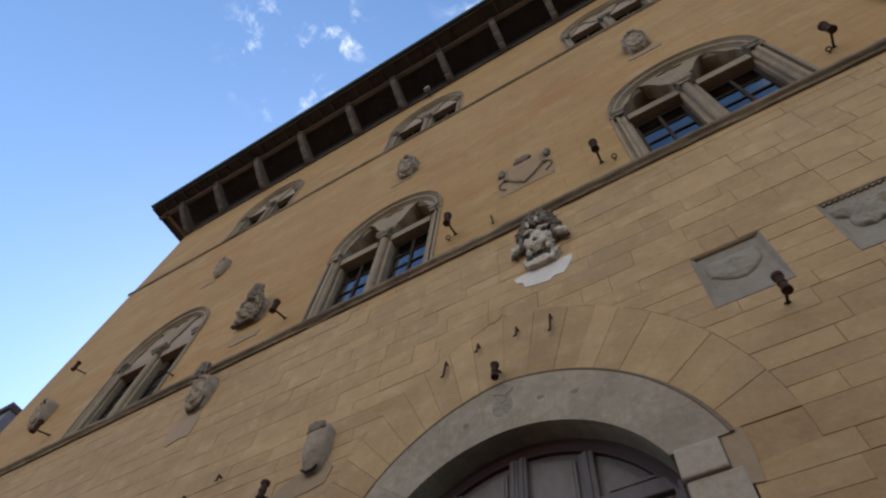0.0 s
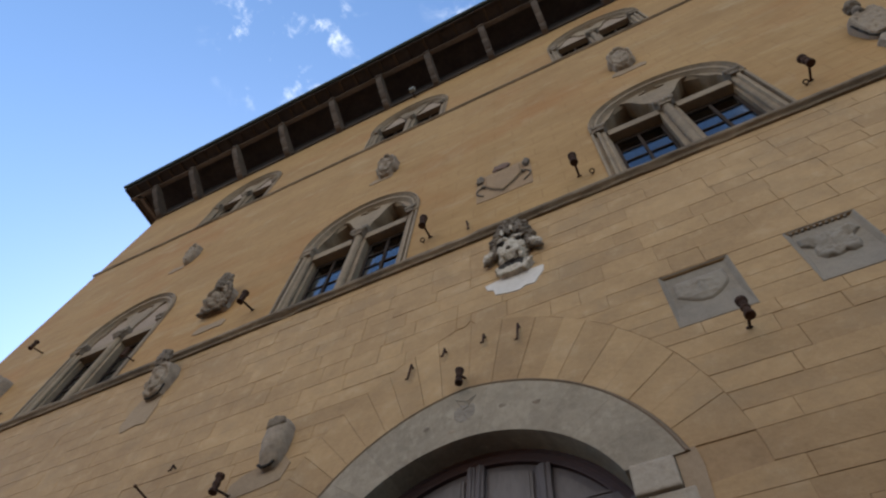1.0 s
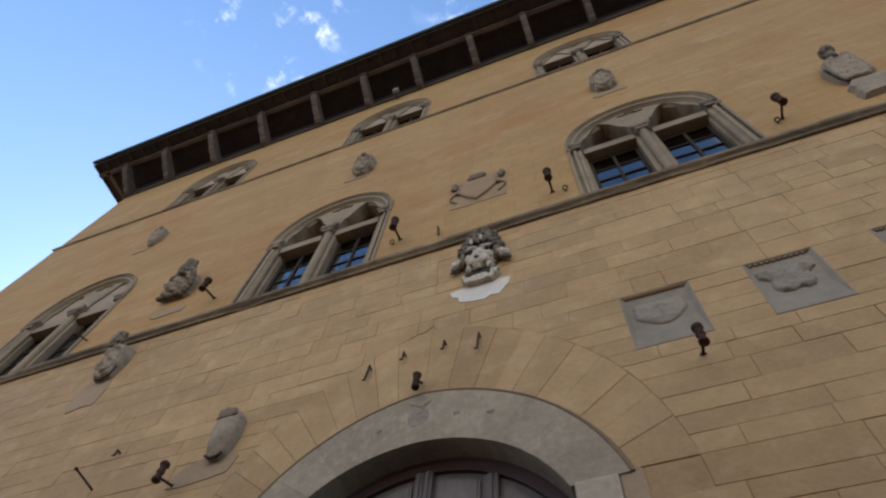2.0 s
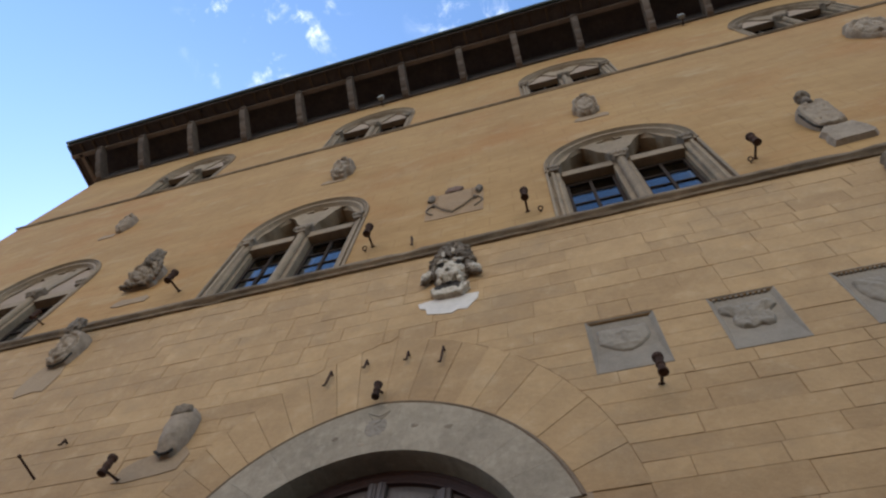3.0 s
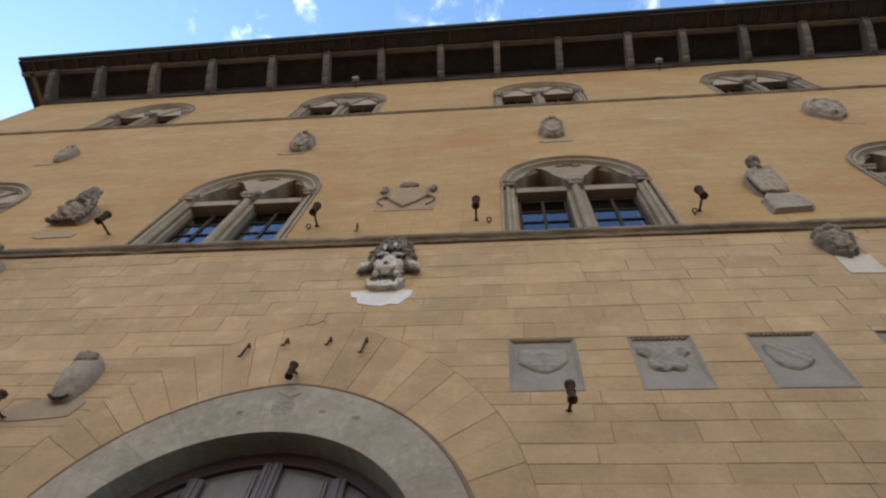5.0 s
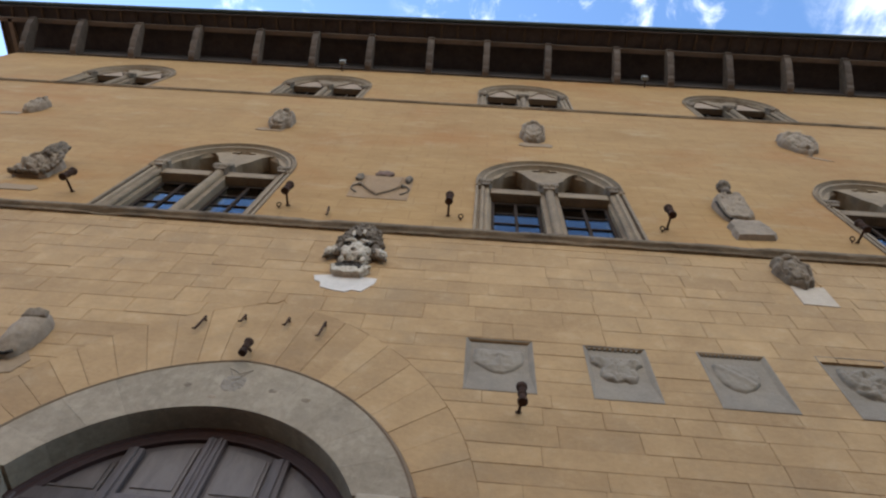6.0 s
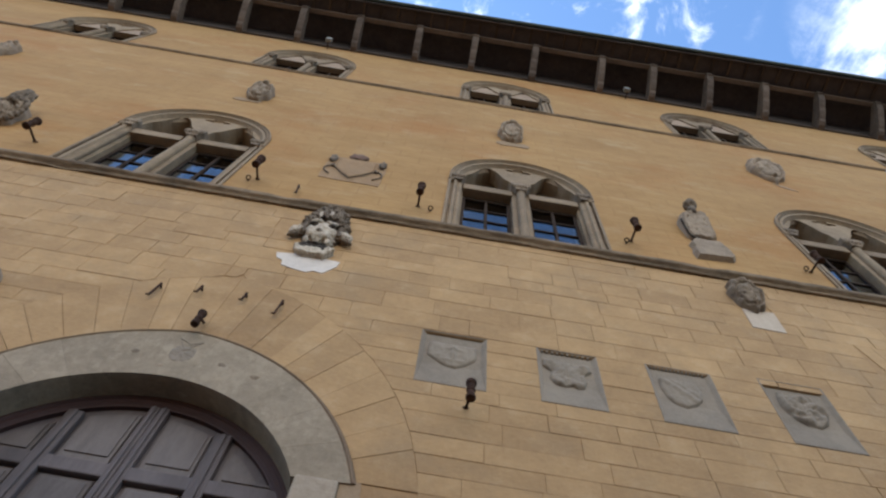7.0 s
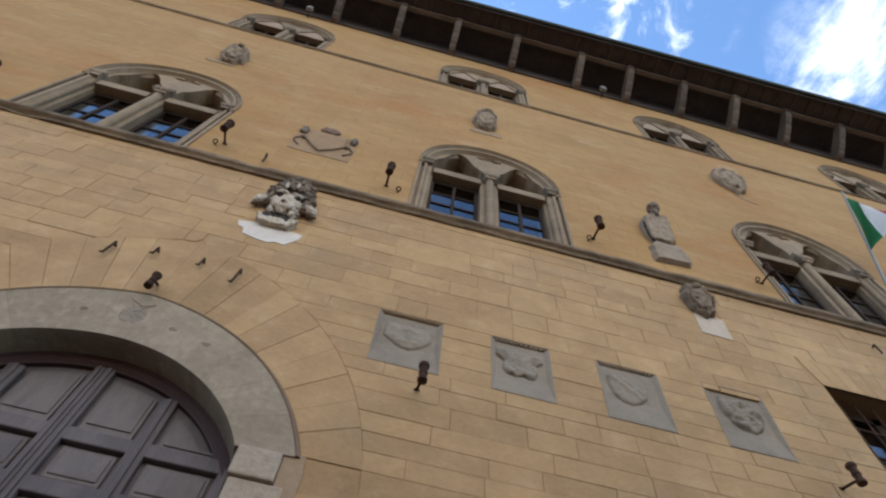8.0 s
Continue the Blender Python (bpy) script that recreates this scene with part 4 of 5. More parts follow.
relief(bm, dense([(-0.14, 0.30), (0.0, 0.27), (0.20, 0.30), (0.26, 0.06), (0.27, -0.14), (0.22, -0.22), (0.0, -0.24), (-0.24, -0.27), (-0.25, -0.12), (-0.22, 0.0), (-0.24, 0.12), (-0.20, 0.20)], 0.02), 0.075, 3, 0.006, 7, 8, dome=0.05)
ob = part("carved_stone_block", bm, FACESTONE)
ob.scale = (1.1, 1.0, 1.06)
ob.location = (5.43, 0, 9.46)
tagged(ob, "flat worn stone block under a coat of arms", "stone block")
small_arms(-9.72, 10.20, 0.44, 0.74, 0.10, 9, "worn scrolled coat of arms near the corner")
# mortar beds left below some of them
for bx, bz, bw, bh in ((2.86, 12.98, 0.62, 0.26), (-2.05, 13.0, 0.52, 0.20), (-7.1, 13.1, 0.4, 0.2), (-4.42, 9.40, 0.62, 0.22), (-4.62, 7.58, 0.50, 0.62)):
    bm = bmesh.new()
    prism(bm, [(bw / 2 * px, bh / 2 * pz) for px, pz in ((-1, -0.5), (-0.6, -1), (0.3, -0.8), (0.9, -0.9), (1, 0.1), (0.7, 0.9), (0.0, 0.7), (-0.7, 1.0), (-0.95, 0.3))], -0.012, 0.01)
    ob = part("mortar_bed", bm, CEMENT)
    ob.location = (bx, 0, bz)
    tagged(ob, "pale mortar bed remaining under a coat of arms", "mortar patch", "mortar beds")
# on the lower string course and below
coat(-4.56, 8.10, 0.40, 0.66, 0.11, 10, "weathered carved coat of arms over the lower string course", crest=(0.28, -0.06, 0.09), rough=0.03, lean=10.0, mat=FACESTONE, carve=scrollwork(0.40, 0.66, 0.08, 10, 7),
     outline=[(-0.13, 0.31), (0.04, 0.33), (0.15, 0.28), (0.19, 0.10), (0.18, -0.10), (0.13, -0.27), (0.0, -0.33), (-0.12, -0.30), (-0.17, -0.15), (-0.18, 0.05), (-0.19, 0.20)], shade_edge=[(-0.10, -0.28), (0.0, -0.31), (0.11, -0.26), (0.16, -0.12)])
small_arms(5.46, 8.21, 0.42, 0.64, 0.085, 11, "dark carved coat of arms over the lower string course", lean=6.5, mat=CARVED, point=1.2, horns=0.14)
oval = coat(-1.93, 5.96, 0.32, 0.60, 0.12, 12, "grey oval stone shield above a mortar patch", rough=0.010, lean=8.0, mat=FACESTONE, dome=0.75, carve=lambda px, pz: gauss(px, pz, -0.03, -0.12, 0.08, 0.09, 0.012),
            outline=[(-0.125, 0.21), (-0.085, 0.28), (0.0, 0.305), (0.085, 0.28), (0.13, 0.20), (0.148, 0.05), (0.14, -0.10), (0.105, -0.23), (0.045, -0.29), (-0.045, -0.295), (-0.10, -0.25), (-0.13, -0.12), (-0.145, 0.04)], shade_edge=[(-0.095, -0.235), (-0.04, -0.275), (0.04, -0.27), (0.085, -0.235)])
bm = bmesh.new()
relief(bm, dense([(-0.11, -0.03), (-0.05, -0.055), (0.05, -0.045), (0.115, -0.02), (0.09, 0.06), (0.0, 0.095), (-0.09, 0.06)], 0.015), 0.03, 5, 0.012, 14, 6)
bmesh.ops.translate(bm, verts=bm.verts, vec=(0, -0.07, 0.205))
part("cap", bm, CARVED, oval, "carved cap of the shield", smooth=True)


def patch(x, z, poly, mat, label):
    bm = bmesh.new()
    prism(bm, poly, -0.008, 0.012)
    ob = part("mortar_patch", bm, mat)
    ob.location = (x, 0, z)
    return tagged(ob, label, "mortar patch", "mortar patches")


patch(-2.02, 5.60, [(-0.34, -0.12), (-0.2, -0.14), (0.1, -0.11), (0.27, -0.08), (0.32, 0.10), (0.22, 0.22), (0.0, 0.18), (-0.2, 0.13), (-0.32, 0.04)], CEMENT, "rough grey mortar patch below the oval shield")
patch(0.53, 7.36, [(-0.33, 0.12), (-0.30, 0.02), (-0.23, -0.02), (-0.21, -0.12), (-0.05, -0.17), (0.06, -0.19), (0.12, -0.14), (0.22, -0.16), (0.28, -0.06), (0.33, 0.02), (0.34, 0.13), (0.1, 0.15), (-0.12, 0.16)], WHITE, "fresh white plaster patch under the lion mask")
patch(1.585, 4.41, [(-0.075, -0.20), (0.06, -0.22), (0.075, 0.05), (0.06, 0.200), (-0.075, 0.200)], CEMENT, "grey mortar patch beside the portal impost")
patch(7.97, 13.17, [(-0.20, 0.15), (-0.02, 0.09), (0.10, -0.02), (0.21, -0.13), (0.12, -0.12), (-0.02, -0.05), (-0.14, 0.06)], CEMENT, "pale mortar strip at the foot of a shield")
patch(5.50, 7.79, [(-0.19, -0.20), (0.17, -0.22), (0.19, 0.20), (-0.17, 0.19)], PINK, "pale pinkish rectangular plaster patch below a coat of arms")

# lion mask, one carving: face, brow, muzzle, drooping ears, jaw and curls of mane
rl = random.Random(8)
mass(1, (0, 0.0, 0.70), (0.22, 0.08, 0.52), 3, 0.2)
mass(0, (0, -0.05, 0.52), (0.165, 0.105, 0.26), 4, 0.12)
for k in range(17):
    a = math.pi * (-0.12 + 1.24 * k / 16)
    r = rl.uniform(0.92, 1.06)
    mass(1, (0.235 * r * math.cos(a), -0.06, 0.70 + 0.54 * r * math.sin(a)), (rl.uniform(0.032, 0.05), 0.05, rl.uniform(0.045, 0.075)), k, 0.5, 2.8, 3, 90 * math.cos(a) + rl.uniform(-25, 25))
for k in range(12):
    a = math.pi * (0.04 + 0.92 * k / 11)
    mass(1, (0.175 * math.cos(a), -0.095, 0.68 + 0.40 * math.sin(a)), (rl.uniform(0.026, 0.04), 0.045, rl.uniform(0.045, 0.07)), 30 + k, 0.5, 2.8, 3, 80 * math.cos(a) + rl.uniform(-25, 25))
for k in range(6):
    mass(1 if k % 3 else 0, (-0.10 + 0.04 * k, -0.115, 0.93 + 0.04 * (k % 2)), (0.022, 0.035, 0.08), 50 + k, 0.4, 2.8, 2)
mass(0, (0.0, -0.12, 0.52), (0.042, 0.055, 0.16), 60, 0.15)
mass(1, (0.0, -0.160, 0.43), (0.040, 0.022, 0.020), 61, 0.2)
for s in (-1, 1):
    mass(0, (s * 0.085, -0.130, 0.70), (0.068, 0.034, 0.030), 62 + s, 0.2, lean=s * 14)
    # black lumps paint the shade of the eye sockets
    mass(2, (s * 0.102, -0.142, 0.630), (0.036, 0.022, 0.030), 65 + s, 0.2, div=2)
    mass(0, (s * 0.118, -0.105, 0.51), (0.046, 0.045, 0.075), 68 + s, 0.2)
    mass(0, (s * 0.066, -0.130, 0.375), (0.066, 0.042, 0.062), 71 + s, 0.2)
    mass(0, (s * 0.112, -0.100, 0.305), (0.028, 0.030, 0.050), 74 + s, 0.3, div=2)
    mass(0, (s * 0.270, -0.070, 0.530), (0.088, 0.055, 0.058), 77 + s, 0.35, lean=s * 36)
    # browner lower lobes colour in the shaded underside of the ears
    mass(1, (s * 0.295, -0.055, 0.455), (0.070, 0.042, 0.034), 80 + s, 0.35, lean=s * 34)
    mass(1, (s * 0.200, -0.075, 0.62), (0.032, 0.045, 0.11), 83 + s, 0.45)
for k in range(3):
    mass(0, (-0.045 + 0.045 * k, -0.115, 0.312), (0.016, 0.022, 0.026), 90 + k, 0.2, div=2)
# black lump painted as the shade inside the mouth
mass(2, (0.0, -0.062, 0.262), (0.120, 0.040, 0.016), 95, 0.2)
masses.append((0, prism(bmesh.new(), [(-0.17, 0.245), (-0.225, 0.20), (-0.195, 0.18), (-0.205, 0.15), (-0.165, 0.12), (-0.17, 0.08), (-0.14, 0.065), (-0.05, 0.06), (0.10, 0.068), (0.13, 0.06), (0.165, 0.085), (0.16, 0.115), (0.19, 0.14), (0.195, 0.18), (0.225, 0.20), (0.17, 0.245)], -0.078, 0.05)))
ob = fuse("lion_mask", (PALE, MANE, SHADE_BLACK), 0.0085)
ob.matrix_basis = pose(0.555, 0.0, 7.42)
tagged(ob, "pale weathered lion mask carving on a broken bracket", "carving")


# ---- relief plaques ----
def plaque(x0, x1, z0, z1, seed, label):
    """A grey slab let into the wall, with a sunk field, a bevelled rim and a carved shield."""
    p = thing("stone_plaque", label, "plaque", pose((x0 + x1) / 2, 0, (z0 + z1) / 2), "grey plaques beside the portal")
    w, h = (x1 - x0) / 2, (z1 - z0) / 2
    deep = 0.026
    bm = bmesh.new()
    loops = [[bm.verts.new(q) for q in ((-w + a, y, -h + b), (w - a, y, -h + b), (w - a, y, h - c), (-w + a, y, h - c))]
             for a, b, c, y in ((0.0, 0.0, 0.0, 0.05), (0.0, 0.0, 0.0, -0.002), (0.002, 0.002, 0.002, -0.004), (0.012, 0.03, 0.010, -0.003), (0.050, 0.30, 0.016, deep))]
    for r0, r1 in zip(loops, loops[1:]):
        for i in range(4):
            bm.faces.new((r0[i], r0[(i + 1) % 4], r1[(i + 1) % 4], r1[i]))
    bm.faces.new(loops[-1])
    part("panel", bm, PIETRA, p)
    if seed in (2, 3):
        n = 10 if seed == 2 else 14
        pitch = (2 * w - 0.09) / n
        for k in range(n):
            xx = -w + 0.045 + pitch * k
            part("dentil", box(bmesh.new(), xx, xx + pitch * 0.5, 0.006, deep, h - 0.036, h - 0.013, 0.003), PIETRA, p)

    def carved(name, outline, depth, rough, features=None, rings=20):
        bm = bmesh.new()
        relief(bm, dense(outline, 0.012), depth, seed, rough, 11, rings, features=features, y=deep, dome=0.35)
        bmesh.ops.translate(bm, verts=bm.verts, vec=(0, 0, 0.045))
        part(name, bm, PIETRA, p, smooth=True)

    if seed == 1:
        def charge(x, z):
            g = gauss(x, z, 0.0, 0.02, 0.03, 0.11, 0.024) + gauss(x, z, 0.0, 0.09, 0.09, 0.025, 0.018)
            for s in (-1, 1):
                g += gauss(x, z, s * 0.06, -0.07, 0.06, 0.022, 0.010) + gauss(x, z, s * 0.115, -0.02, 0.022, 0.05, 0.008)
            return g
        carved("shield", [(-0.22, 0.19), (0.21, 0.19), (0.215, 0.05), (0.20, -0.01), (0.12, -0.10), (0.03, -0.16), (-0.05, -0.15), (-0.13, -0.09), (-0.225, -0.01)], 0.026, 0.004, charge)
    elif seed == 2:
        def charge(x, z):
            g = gauss(x, z, -0.04, 0.03, 0.10, 0.10, 0.012) - gauss(x, z, -0.03, 0.045, 0.012, 0.09, 0.012)
            for s in (-1, 1):
                g += gauss(x, z, s * 0.15 - 0.02, 0.13, 0.06, 0.05, 0.018) + gauss(x, z, s * 0.08 - 0.03, -0.12, 0.06, 0.05, 0.014) - gauss(x, z, s * 0.13 - 0.02, 0.04, 0.03, 0.03, 0.014)
            return g
        carved("shield", [(-0.23, 0.20), (-0.10, 0.17), (0.0, 0.20), (0.10, 0.17), (0.20, 0.20), (0.22, 0.11), (0.14, 0.03), (0.15, -0.06), (0.12, -0.15), (0.06, -0.175), (0.02, -0.14), (-0.05, -0.175), (-0.13, -0.15), (-0.18, -0.08), (-0.16, 0.03), (-0.235, 0.10)], 0.032, 0.012, charge)
    elif seed == 3:
        def charge(x, z):
            d = (x + z + 0.03) / 1.414
            return 0.012 * math.exp(-(d / 0.03) ** 2) + 0.005 * math.exp(-((d - 0.07) / 0.015) ** 2)
        carved("shield", [(-0.21, 0.18), (-0.05, 0.20), (0.13, 0.18), (0.16, 0.05), (0.13, -0.06), (0.06, -0.14), (-0.04, -0.20), (-0.12, -0.17), (-0.19, -0.08), (-0.22, 0.05)], 0.030, 0.006, charge)
    else:
        def charge(x, z):
            rho, th = math.hypot(x / 0.2, z / 0.2), math.atan2(z, x)
            return 0.014 * math.sin(5 * th + 7 * rho) * min(1.0, rho * 1.6) + 0.010 * math.exp(-((rho - 0.8) / 0.12) ** 2)
        carved("shield", [(-0.17, 0.24), (-0.04, 0.21), (0.10, 0.23), (0.18, 0.13), (0.20, -0.01), (0.15, -0.13), (0.05, -0.21), (-0.05, -0.20), (-0.14, -0.12), (-0.21, 0.02), (-0.20, 0.15)], 0.034, 0.016, charge, 26)
    return p


for k, (spot, text) in enumerate(zip(PLAQUES, ("square grey stone plaque with a shallow shield and anchor-like charge", "grey stone plaque with a scrolled relief and notched top border", "grey stone plaque with a banded shield relief", "grey stone plaque with a rich scrolled relief"))):
    plaque(*spot, k + 1, text)


# ---- iron torch holders, hooks and rings ----
def torch_holder(x, z, size=1.0, lean=0.0, first=[None]):
    m = pose(x, 0, z, 0, 0, lean) @ Matrix.Diagonal((size, size, size, 1))
    if first[0]:
        o = copy_thing(first[0], pose(x, 0, z, 0, 0, lean))
        o.scale = (size, size, size)
        return o
    t = thing("torch_holder", "black wrought-iron torch holder on a bent wall arm", "torch holder", group="torch holders on the facade")
    part("arm", rod(bmesh.new(), (0, 0.01, 0), (0, -0.25, -0.11), 0.015, 0.013), IRON, t)
    part("wall_plate", lathe(bmesh.new(), [(0.03, -0.012), (0.03, 0.012)], 0, -0.004, 0, 10, 0.35), IRON, t)
    cup = part("cup", lathe(bmesh.new(), [(0.025, -0.12), (0.046, -0.115), (0.046, -0.085), (0.034, -0.07), (0.033, 0.02), (0.038, 0.03), (0.034, 0.04), (0.036, 0.065), (0.05, 0.085), (0.05, 0.115), (0.038, 0.118), (0.03, 0.06)], 0, -0.25, -0.05, 14), IRON, t, "flared iron cup")
    part("band", lathe(bmesh.new(), [(0.039, -0.02), (0.042, -0.01), (0.042, 0.005), (0.039, 0.012)], 0, -0.25, -0.05, 14), IRON, cup)
    t.matrix_basis = pose(x, 0, z, 0, 0, lean)
    t.scale = (size, size, size)
    first[0] = t
    return t


for x, z, size, lean in ((2.29, 5.52, 0.85, 2), (-2.30, 5.51, 0.85, 8), (-0.64, 9.37, 1.1, 6), (1.50, 9.36, 1.1, 2), (4.34, 9.38, 1.1, -4), (-3.60, 9.37, 1.1, 6), (6.73, 9.35, 1.0, -8), (5.87, 5.56, 0.85, -4), (-8.80, 9.35, 1.1, 4), (-9.65, 11.5, 1.0, 4), (-5.85, 9.30, 0.8, 4)):
    torch_holder(x, z, size, lean)


stub = thing("torch_holder", "squat black iron torch cup on a short stub over the portal", "torch holder", pose(0.02, 0, 5.95), group="torch holders on the facade")
part("stub", rod(bmesh.new(), (0, 0.01, 0.11), (0, -0.11, 0.02), 0.012, 0.012), IRON, stub)
cup = part("cup", lathe(bmesh.new(), [(0.018, -0.095), (0.034, -0.09), (0.036, -0.06), (0.025, -0.045), (0.024, 0.0), (0.030, 0.012), (0.026, 0.03), (0.036, 0.055), (0.040, 0.085), (0.030, 0.09), (0.022, 0.04)], 0, -0.11, 0.0, 14), IRON, stub, "flared iron cup")
part("band", lathe(bmesh.new(), [(0.028, -0.02), (0.032, -0.012), (0.032, 0.0), (0.028, 0.008)], 0, -0.11, 0.0, 14), IRON, cup)


def hook(x, z, length, lean):
    h = thing("iron_hook", "small rusty iron hook driven into the wall", "hook", pose(x, 0, z, 0, lean, 0), "iron hooks on the facade")
    bm = bmesh.new()
    rod(bm, (0, 0.01, length / 2), (0, -0.05, length / 2), 0.011, 0.011, 6)
    rod(bm, (0, -0.045, length / 2 + 0.008), (0, -0.05, -length / 2), 0.014, 0.011, 6)
    rod(bm, (0, -0.05, -length / 2 + 0.004), (-0.02, -0.06, -length / 2 - 0.012), 0.010, 0.007, 6)
    part("shank", bm, IRON, h)
    return h


for x, z, length, lean in ((-0.55, 6.36, 0.15, 4), (-0.20, 6.48, 0.08, 4), (0.21, 6.48, 0.09, 3), (0.55, 6.40, 0.17, 3), (-0.05, 9.16, 0.20, -8), (7.72, 8.18, 0.13, 0), (-3.28, 6.15, 0.05, 0)):
    hook(x, z, length * 1.35, lean)

bar = thing("iron_rod", "thin rusty iron rod standing out from the wall", "rod", pose(-3.317, 0, 5.727))
part("shank", rod(bmesh.new(), (0, 0.02, 0), (-0.007, -0.27, 0.018), 0.011, 0.010, 8), IRON, bar)
part("knob", lump(bmesh.new(), (-0.007, -0.27, 0.018), (0.018, 0.018, 0.018), 3, 0.1, 2, 2), IRON, bar)


def ring(x, z):
    r = thing("iron_ring", "small rusty iron ring hanging from a wall staple", "ring", pose(x, -0.045, z, 48, 0, 0), "iron rings beside the torch holders")
    bm = bmesh.new()
    sweep(bm, [(0.028 * math.cos(a), 0.028 * math.sin(a), math.cos(a), math.sin(a)) for a in (2 * math.pi * i / 18 for i in range(18))], [(0.009 * math.cos(b), 0.009 * math.sin(b)) for b in (2 * math.pi * i / 6 for i in range(6))], True)
    part("hoop", bm, IRON, r)
    part("staple", rod(bmesh.new(), (0, 0.0, -0.022), (0, 0.05, -0.075), 0.010, 0.010, 6), IRON, r)
    return r


for x, z in ((-0.73, 9.28), (1.67, 9.27), (6.66, 9.36), (4.26, 9.30)):
    ring(x, z)


# ---- floodlights under the eaves ----
def floodlight(x, z):
    f = thing("floodlight", "small pale floodlight on a bracket under the eaves", "floodlight", pose(x, 0, z), "floodlights under the eaves")
    part("housing", box(bmesh.new(), -0.08, 0.08, -0.28, -0.17, 0.0, 0.20, 0.02), LAMPWHITE, f, "pale metal housing")
    part("visor", box(bmesh.new(), -0.09, 0.09, -0.31, -0.16, 0.20, 0.215), IRON, f)
    part("stirrup", rod(bmesh.new(), (0, 0.0, -0.02), (0, -0.18, -0.02), 0.018), IRON, f)
    return f


for x in (-2.05, 6.12):
    floodlight(x, 19.25)

# ---- flag ----
flag = thing("flagpole", "pole with a green, white and red flag leaning from the wall", "flag", kind="")
P0, P1 = Vector((8.82, 0.0, 9.35)), Vector((9.07, -0.8, 12.37))
part("pole", rod(bmesh.new(), P0, P1, 0.022, 0.018, 10), LAMPWHITE, flag, "pale grey pole")
part("socket", rod(bmesh.new(), P0 + Vector((0, 0.03, -0.1)), P0 + (P1 - P0) * 0.08, 0.04, 0.04, 10), IRON, flag)
for k, (mat, nm) in enumerate(((FLAG_GREEN, "green_band"), (FLAG_WHITE, "white_band"), (FLAG_RED, "red_band"))):
    bm = bmesh.new()
    rows = []
    for i in range(9):
        u = (k + i / 8) / 3
        row = []
        for j in range(15):
            t = j / 14
            p = P1 + (P0 - P1) * (0.05 + 0.47 * t)
            fly = Vector((0.25, -0.10, -0.75)).lerp(Vector((0.10, -0.85, 0.0)), t)
            fold = 0.05 * math.sin(9 * u + 3 * t)
            row.append(bm.verts.new((p.x + u * fly.x + fold, p.y + u * fly.y, p.z + u * fly.z - 0.06 * math.sin(7 * u) * t)))
        rows.append(row)
    for r0, r1 in zip(rows, rows[1:]):
        for j in range(14):
            bm.faces.new((r0[j], r0[j + 1], r1[j + 1], r1[j]))
    bmesh.ops.solidify(bm, geom=bm.faces[:], thickness=0.004)
    part(nm, bm, mat, flag, smooth=True)

# ---- neighbouring house beyond the corner ----
nb = thing("neighbouring_house", "grey shaded house with a flat eave beyond the corner", "house", pose(-28, 7.8, 0))
bm = bmesh.new()
box(bm, -8, 8, -6, 6, 0, 17.35)
part("wall", bm, NEIGHBOUR, nb)
bm = bmesh.new()
box(bm, -8.2, 8.05, -6.12, 6.2, 17.35, 17.62, 0.03)
part("eave", bm, DARKWOOD, nb)
bm = bmesh.new()
v = [bm.verts.new(p) for p in ((-8.2, -6.12, 17.62), (8.05, -6.12, 17.62), (8.05, 6.2, 17.62), (-8.2, 6.2, 17.62), (-4, 0, 19.2), (4, 0, 19.2))]
for f in ((0, 1, 5, 4), (1, 2, 5), (2, 3, 4, 5), (3, 0, 4), (0, 3, 2, 1)):
    bm.faces.new([v[i] for i in f])
part("roof", bm, TILE, nb, "low clay tiled roof")


# ---- ashlar: outer arch of voussoirs and coursed blocks ----
def chamfered(poly, y0, y1, c=0.0024):
    cx, cz = sum(p[0] for p in poly) / len(poly), sum(p[1] for p in poly) / len(poly)
    bm = bmesh.new()
    front = []
    for x, z in poly:
        d = math.hypot(x - cx, z - cz) or 1
        front.append(bm.verts.new((x - (x - cx) / d * c * 1.3, y0, z - (z - cz) / d * c * 1.3)))
    mid = [bm.verts.new((x, y0 + c, z)) for x, z in poly]
    back = [bm.verts.new((x, y1, z)) for x, z in poly]
    n = len(poly)
    bm.faces.new(front)
    for a, b in ((front, mid), (mid, back)):
        for i in range(n):
            bm.faces.new((a[i], b[i], b[(i + 1) % n], a[(i + 1) % n]))
    return bm


def ex_r(ang):
    """Distance from (0, RING_Z) to the pointed extrados at an angle from the x axis."""
    c, s = math.cos(ang), math.sin(ang)
    ox = -EX_X if c >= 0 else EX_X
    oz = EX_Z - RING_Z
    b = c * ox + s * oz
    return b + math.sqrt(max(b * b - (ox * ox + oz * oz) + EX_R * EX_R, 0.0))


ANG0 = math.atan2(4.6145 - RING_Z, ring_x(4.6145, 0.034))
rng = random.Random(5)
cuts = [ANG0]
while cuts[-1] < math.pi - ANG0 - 0.16:
    cuts.append(cuts[-1] + rng.uniform(0.095, 0.14))
cuts[-1] = math.pi - ANG0
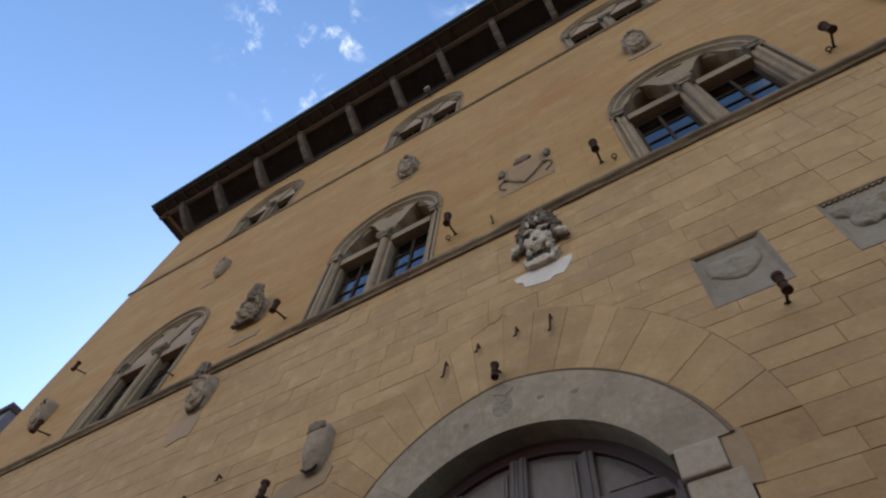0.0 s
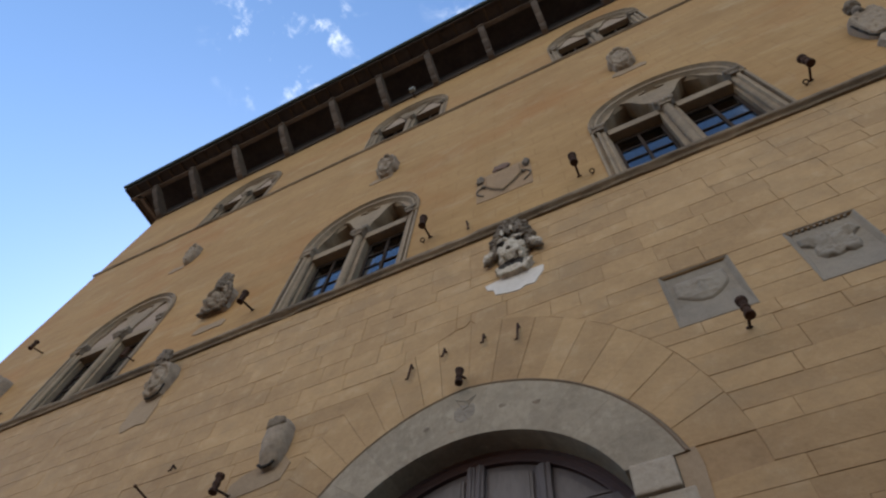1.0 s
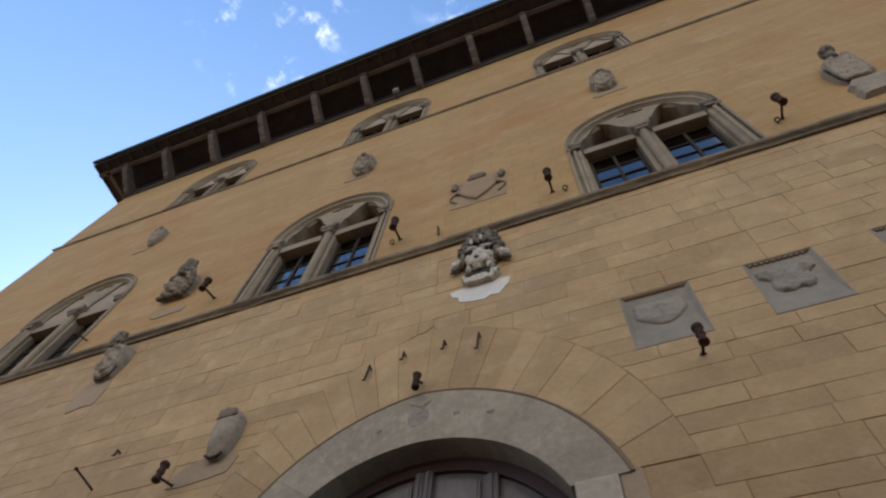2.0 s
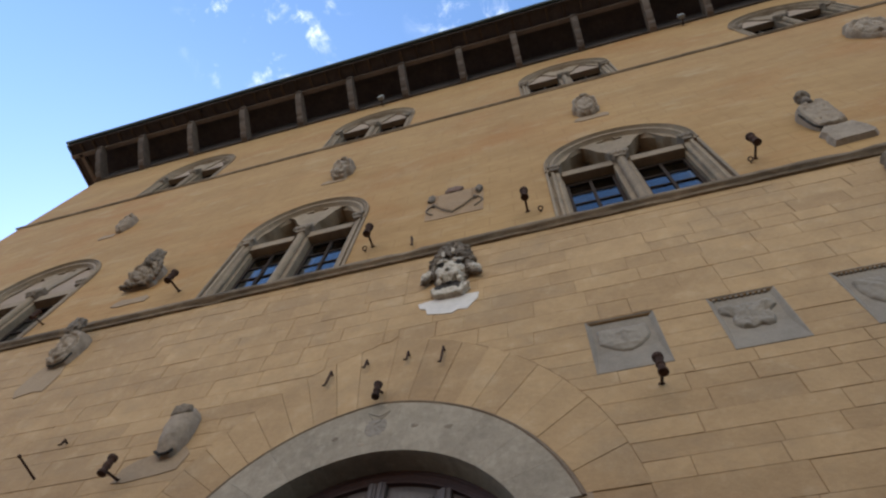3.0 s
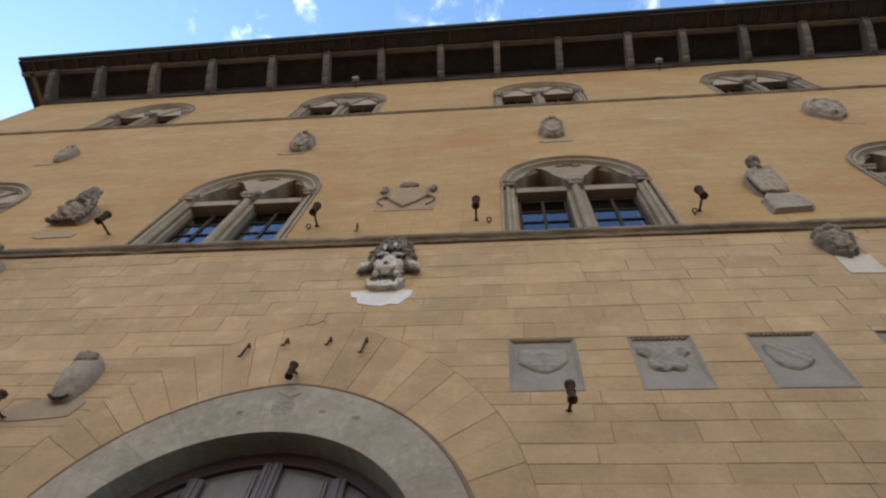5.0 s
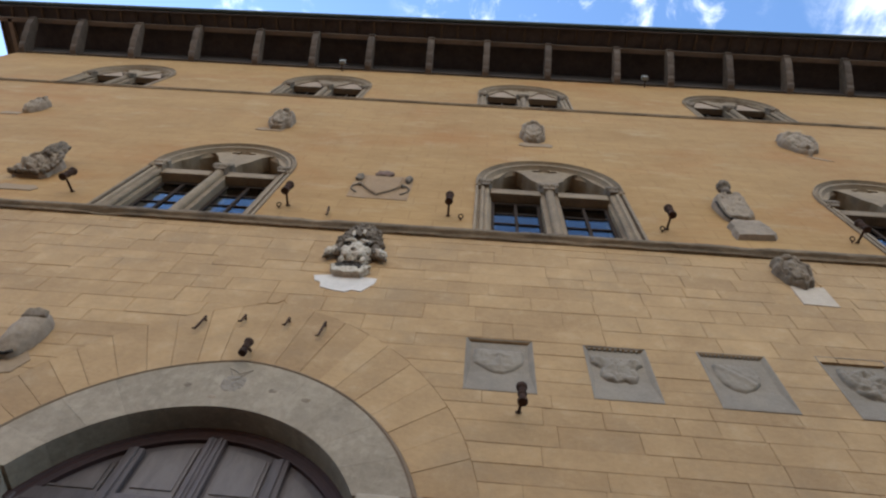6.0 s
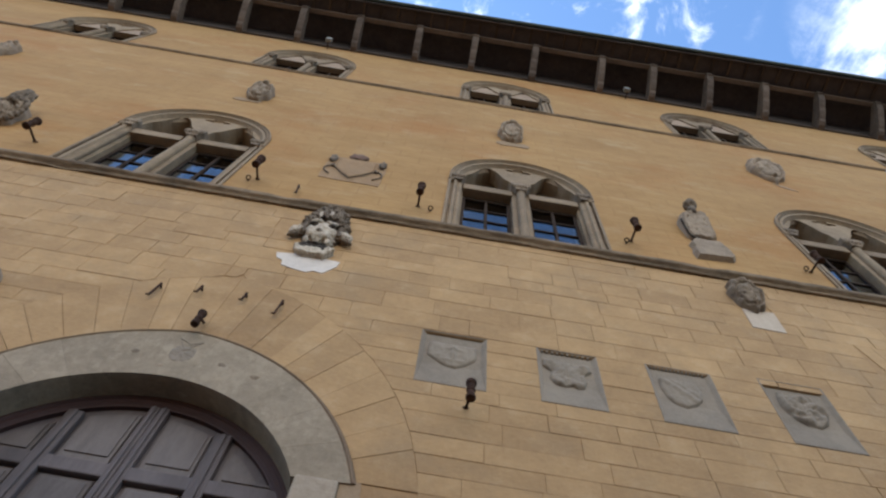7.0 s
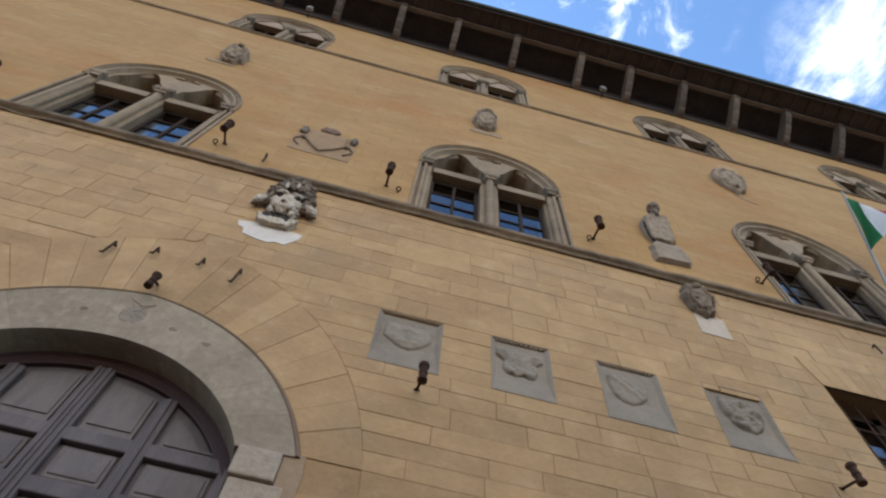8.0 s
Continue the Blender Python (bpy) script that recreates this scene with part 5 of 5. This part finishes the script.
for a0, a1 in zip(cuts, cuts[1:]):
    g = 0.0007
    inner = [ring_at(a, 0.034)[:2] for a in (a0 + g, (a0 + a1) / 2, a1 - g)]
    outer = [((ex_r(a) - 0.002) * math.cos(a), RING_Z + (ex_r(a) - 0.002) * math.sin(a)) for a in (a0 + g, (a0 + a1) / 2, a1 - g)]
    if a0 == cuts[0]:
        inner[0], outer[0] = (ring_x(4.6145, 0.034), 4.6145), (EX_R - EX_X - 0.004, 4.6145)
    if a1 == cuts[-1]:
        inner[2], outer[2] = (-ring_x(4.6145, 0.034), 4.6145), (-EX_R + EX_X + 0.004, 4.6145)
    part("voussoir", chamfered([(PX + px, pz) for px, pz in inner + outer[::-1]], -0.004 + rng.uniform(-0.002, 0.002), 0.05), ASHLAR, wall_low)


def extrados_x(z):
    """Half-width that the portal takes out of the coursed wall at a height."""
    if z < EX_Z:
        return EX_R - EX_X if z > 4.614 else RING_HALF + 0.04
    d = z - EX_Z
    return max(math.sqrt(max(EX_R * EX_R - d * d, 0.0)) - EX_X, 0.0)


COURSES = [8.70, 8.53, 8.34, 8.05, 7.78, 7.57, 7.32, 7.07, 6.79, 6.53, 6.33, 6.12, 5.94, 5.76, 5.60, 5.40, 5.17, 4.97, 4.79, 4.615, 4.36, 4.19, 4.02, 3.76, 3.50]
z = 3.5
while z > 0.3:
    z -= 0.27
    COURSES.append(z)
COURSES[-1] = 0.0
rest = bmesh.new()
G = 0.002
count = 0


def wander(x, z):
    """How far a joint strays from level, still beside the portal and the string course."""
    still = min(1.0, max(0.0, max(abs(x - PX) - 2.0, z - 6.95) / 0.5)) * min(1.0, max(0.0, (8.6 - z) / 0.3)) * min(1.0, max(0.0, abs(x - 7.2) - 0.9))
    return 0.022 * still * noise.noise(Vector((x * 0.45, z * 0.8, 4.0)))


def lay(x0, x1, z0, z1, near):
    """One block between joints, cut to the portal's extrados where it meets it."""
    global count
    if x1 - x0 < 0.05:
        return
    y0 = rng.uniform(-0.0025, 0.0015)
    poly = [(x0 + G, z0 + G), (x1 - G, z0 + G), (x1 - G, z1 - G), (x0 + G, z1 - G)]
    e0, e1 = extrados_x(z0), extrados_x(z1)
    if z0 < 6.9 and x0 < PX + max(e0, e1) and x1 > PX - max(e0, e1):
        right = x0 >= PX or (x1 > PX and (x0 + x1) / 2 >= PX)
        side = []
        for k in range(5):
            zz = z0 + G + (z1 - z0 - 2 * G) * k / 4
            ex = extrados_x(zz)
            side.append((min(max(x0, PX + ex) + G, x1 - G) if right else max(min(x1, PX - ex) - G, x0 + G), zz))
        if max(abs((x1 if right else x0) - px) for px, _ in side) < 0.03:
            return
        side = [p for k, p in enumerate(side) if k == 0 or abs(p[0] - side[k - 1][0]) > 1e-5 or k == 4 or abs(side[min(k + 1, 4)][0] - p[0]) > 1e-5]
        far = (x1 - G) if right else (x0 + G)
        clean = [p for p in side if abs(p[0] - far) > 1e-4]
        poly = [(far, z0 + G)] + [(far, z1 - G)] + clean[::-1]
        if len(poly) < 3:
            return
        if abs(clean[0][1] - z0 - G) > 1e-6:
            poly[0] = (far, clean[0][1] - 0.004)
    poly = [(px + rng.uniform(-0.003, 0.003), pz + rng.uniform(-0.002, 0.002) + wander(px, pz)) for px, pz in poly]
    if near and count < 300:
        count += 1
        part("ashlar_block", chamfered(poly, y0, 0.03), ASHLAR, wall_low)
    else:
        b = chamfered(poly, y0, 0.03)
        vm = {v: rest.verts.new(v.co) for v in b.verts}
        for f in b.faces:
            rest.faces.new([vm[v] for v in f.verts])
        b.free()


for ci, (z1, z0) in enumerate(zip(COURSES, COURSES[1:])):
    zm = (z0 + z1) / 2
    spans = [(CORNER, RIGHT)]
    takes = [(a + 0.005, b - 0.005) for a, b, c, d in PLAQUES if c - 0.03 < zm < d + 0.03]
    e = min(extrados_x(z0), extrados_x(z1)) if z0 < 6.88 else 0
    if e > 0.02:
        takes.append((PX - e, PX + e))
    if gz0 < zm < gz1:
        takes.append((gx0, gx1))
    if gz1 < zm < gz1 + 0.40:
        takes.append((gx0 - 0.12, gx1 + 0.12))
    for a, b in takes:
        spans = [q for s0, s1 in spans for q in ((s0, min(s1, a)), (max(s0, b), s1)) if q[1] - q[0] > 0.02]
    for s0, s1 in spans:
        x = s0
        while x < s1 - 1e-6:
            w = rng.choice((0.28, 0.36, 0.42, 0.50, 0.55, 0.62, 0.70, 0.84)) * (1.0 if zm > 6.6 else 1.1)
            nx = x + w
            if s1 - nx < 0.28:
                nx = s1
            if x < PX < nx and z0 < 6.9 and zm > 6.5:
                lay(x, PX, z0, z1, True)
                x = PX
            lay(x, nx, z0, z1, -3.2 < x < 7.2 and zm > 3.7)
            x = nx
# flat arch over the barred window
nv = 9
for k in range(nv):
    t0, t1 = k / nv, (k + 1) / nv
    xa, xb = gx0 + (gx1 - gx0) * t0, gx0 + (gx1 - gx0) * t1
    ta, tb = gx0 - 0.115 + (gx1 - gx0 + 0.23) * t0, gx0 - 0.115 + (gx1 - gx0 + 0.23) * t1
    part("voussoir", chamfered([(xa + G, gz1), (xb - G, gz1), (tb - G, gz1 + 0.45), (ta + G, gz1 + 0.45)], -0.002, 0.03), ASHLAR, wall_low)
tagged(part("ashlar_courses", rest, ASHLAR, wall_low), kind="stuff")
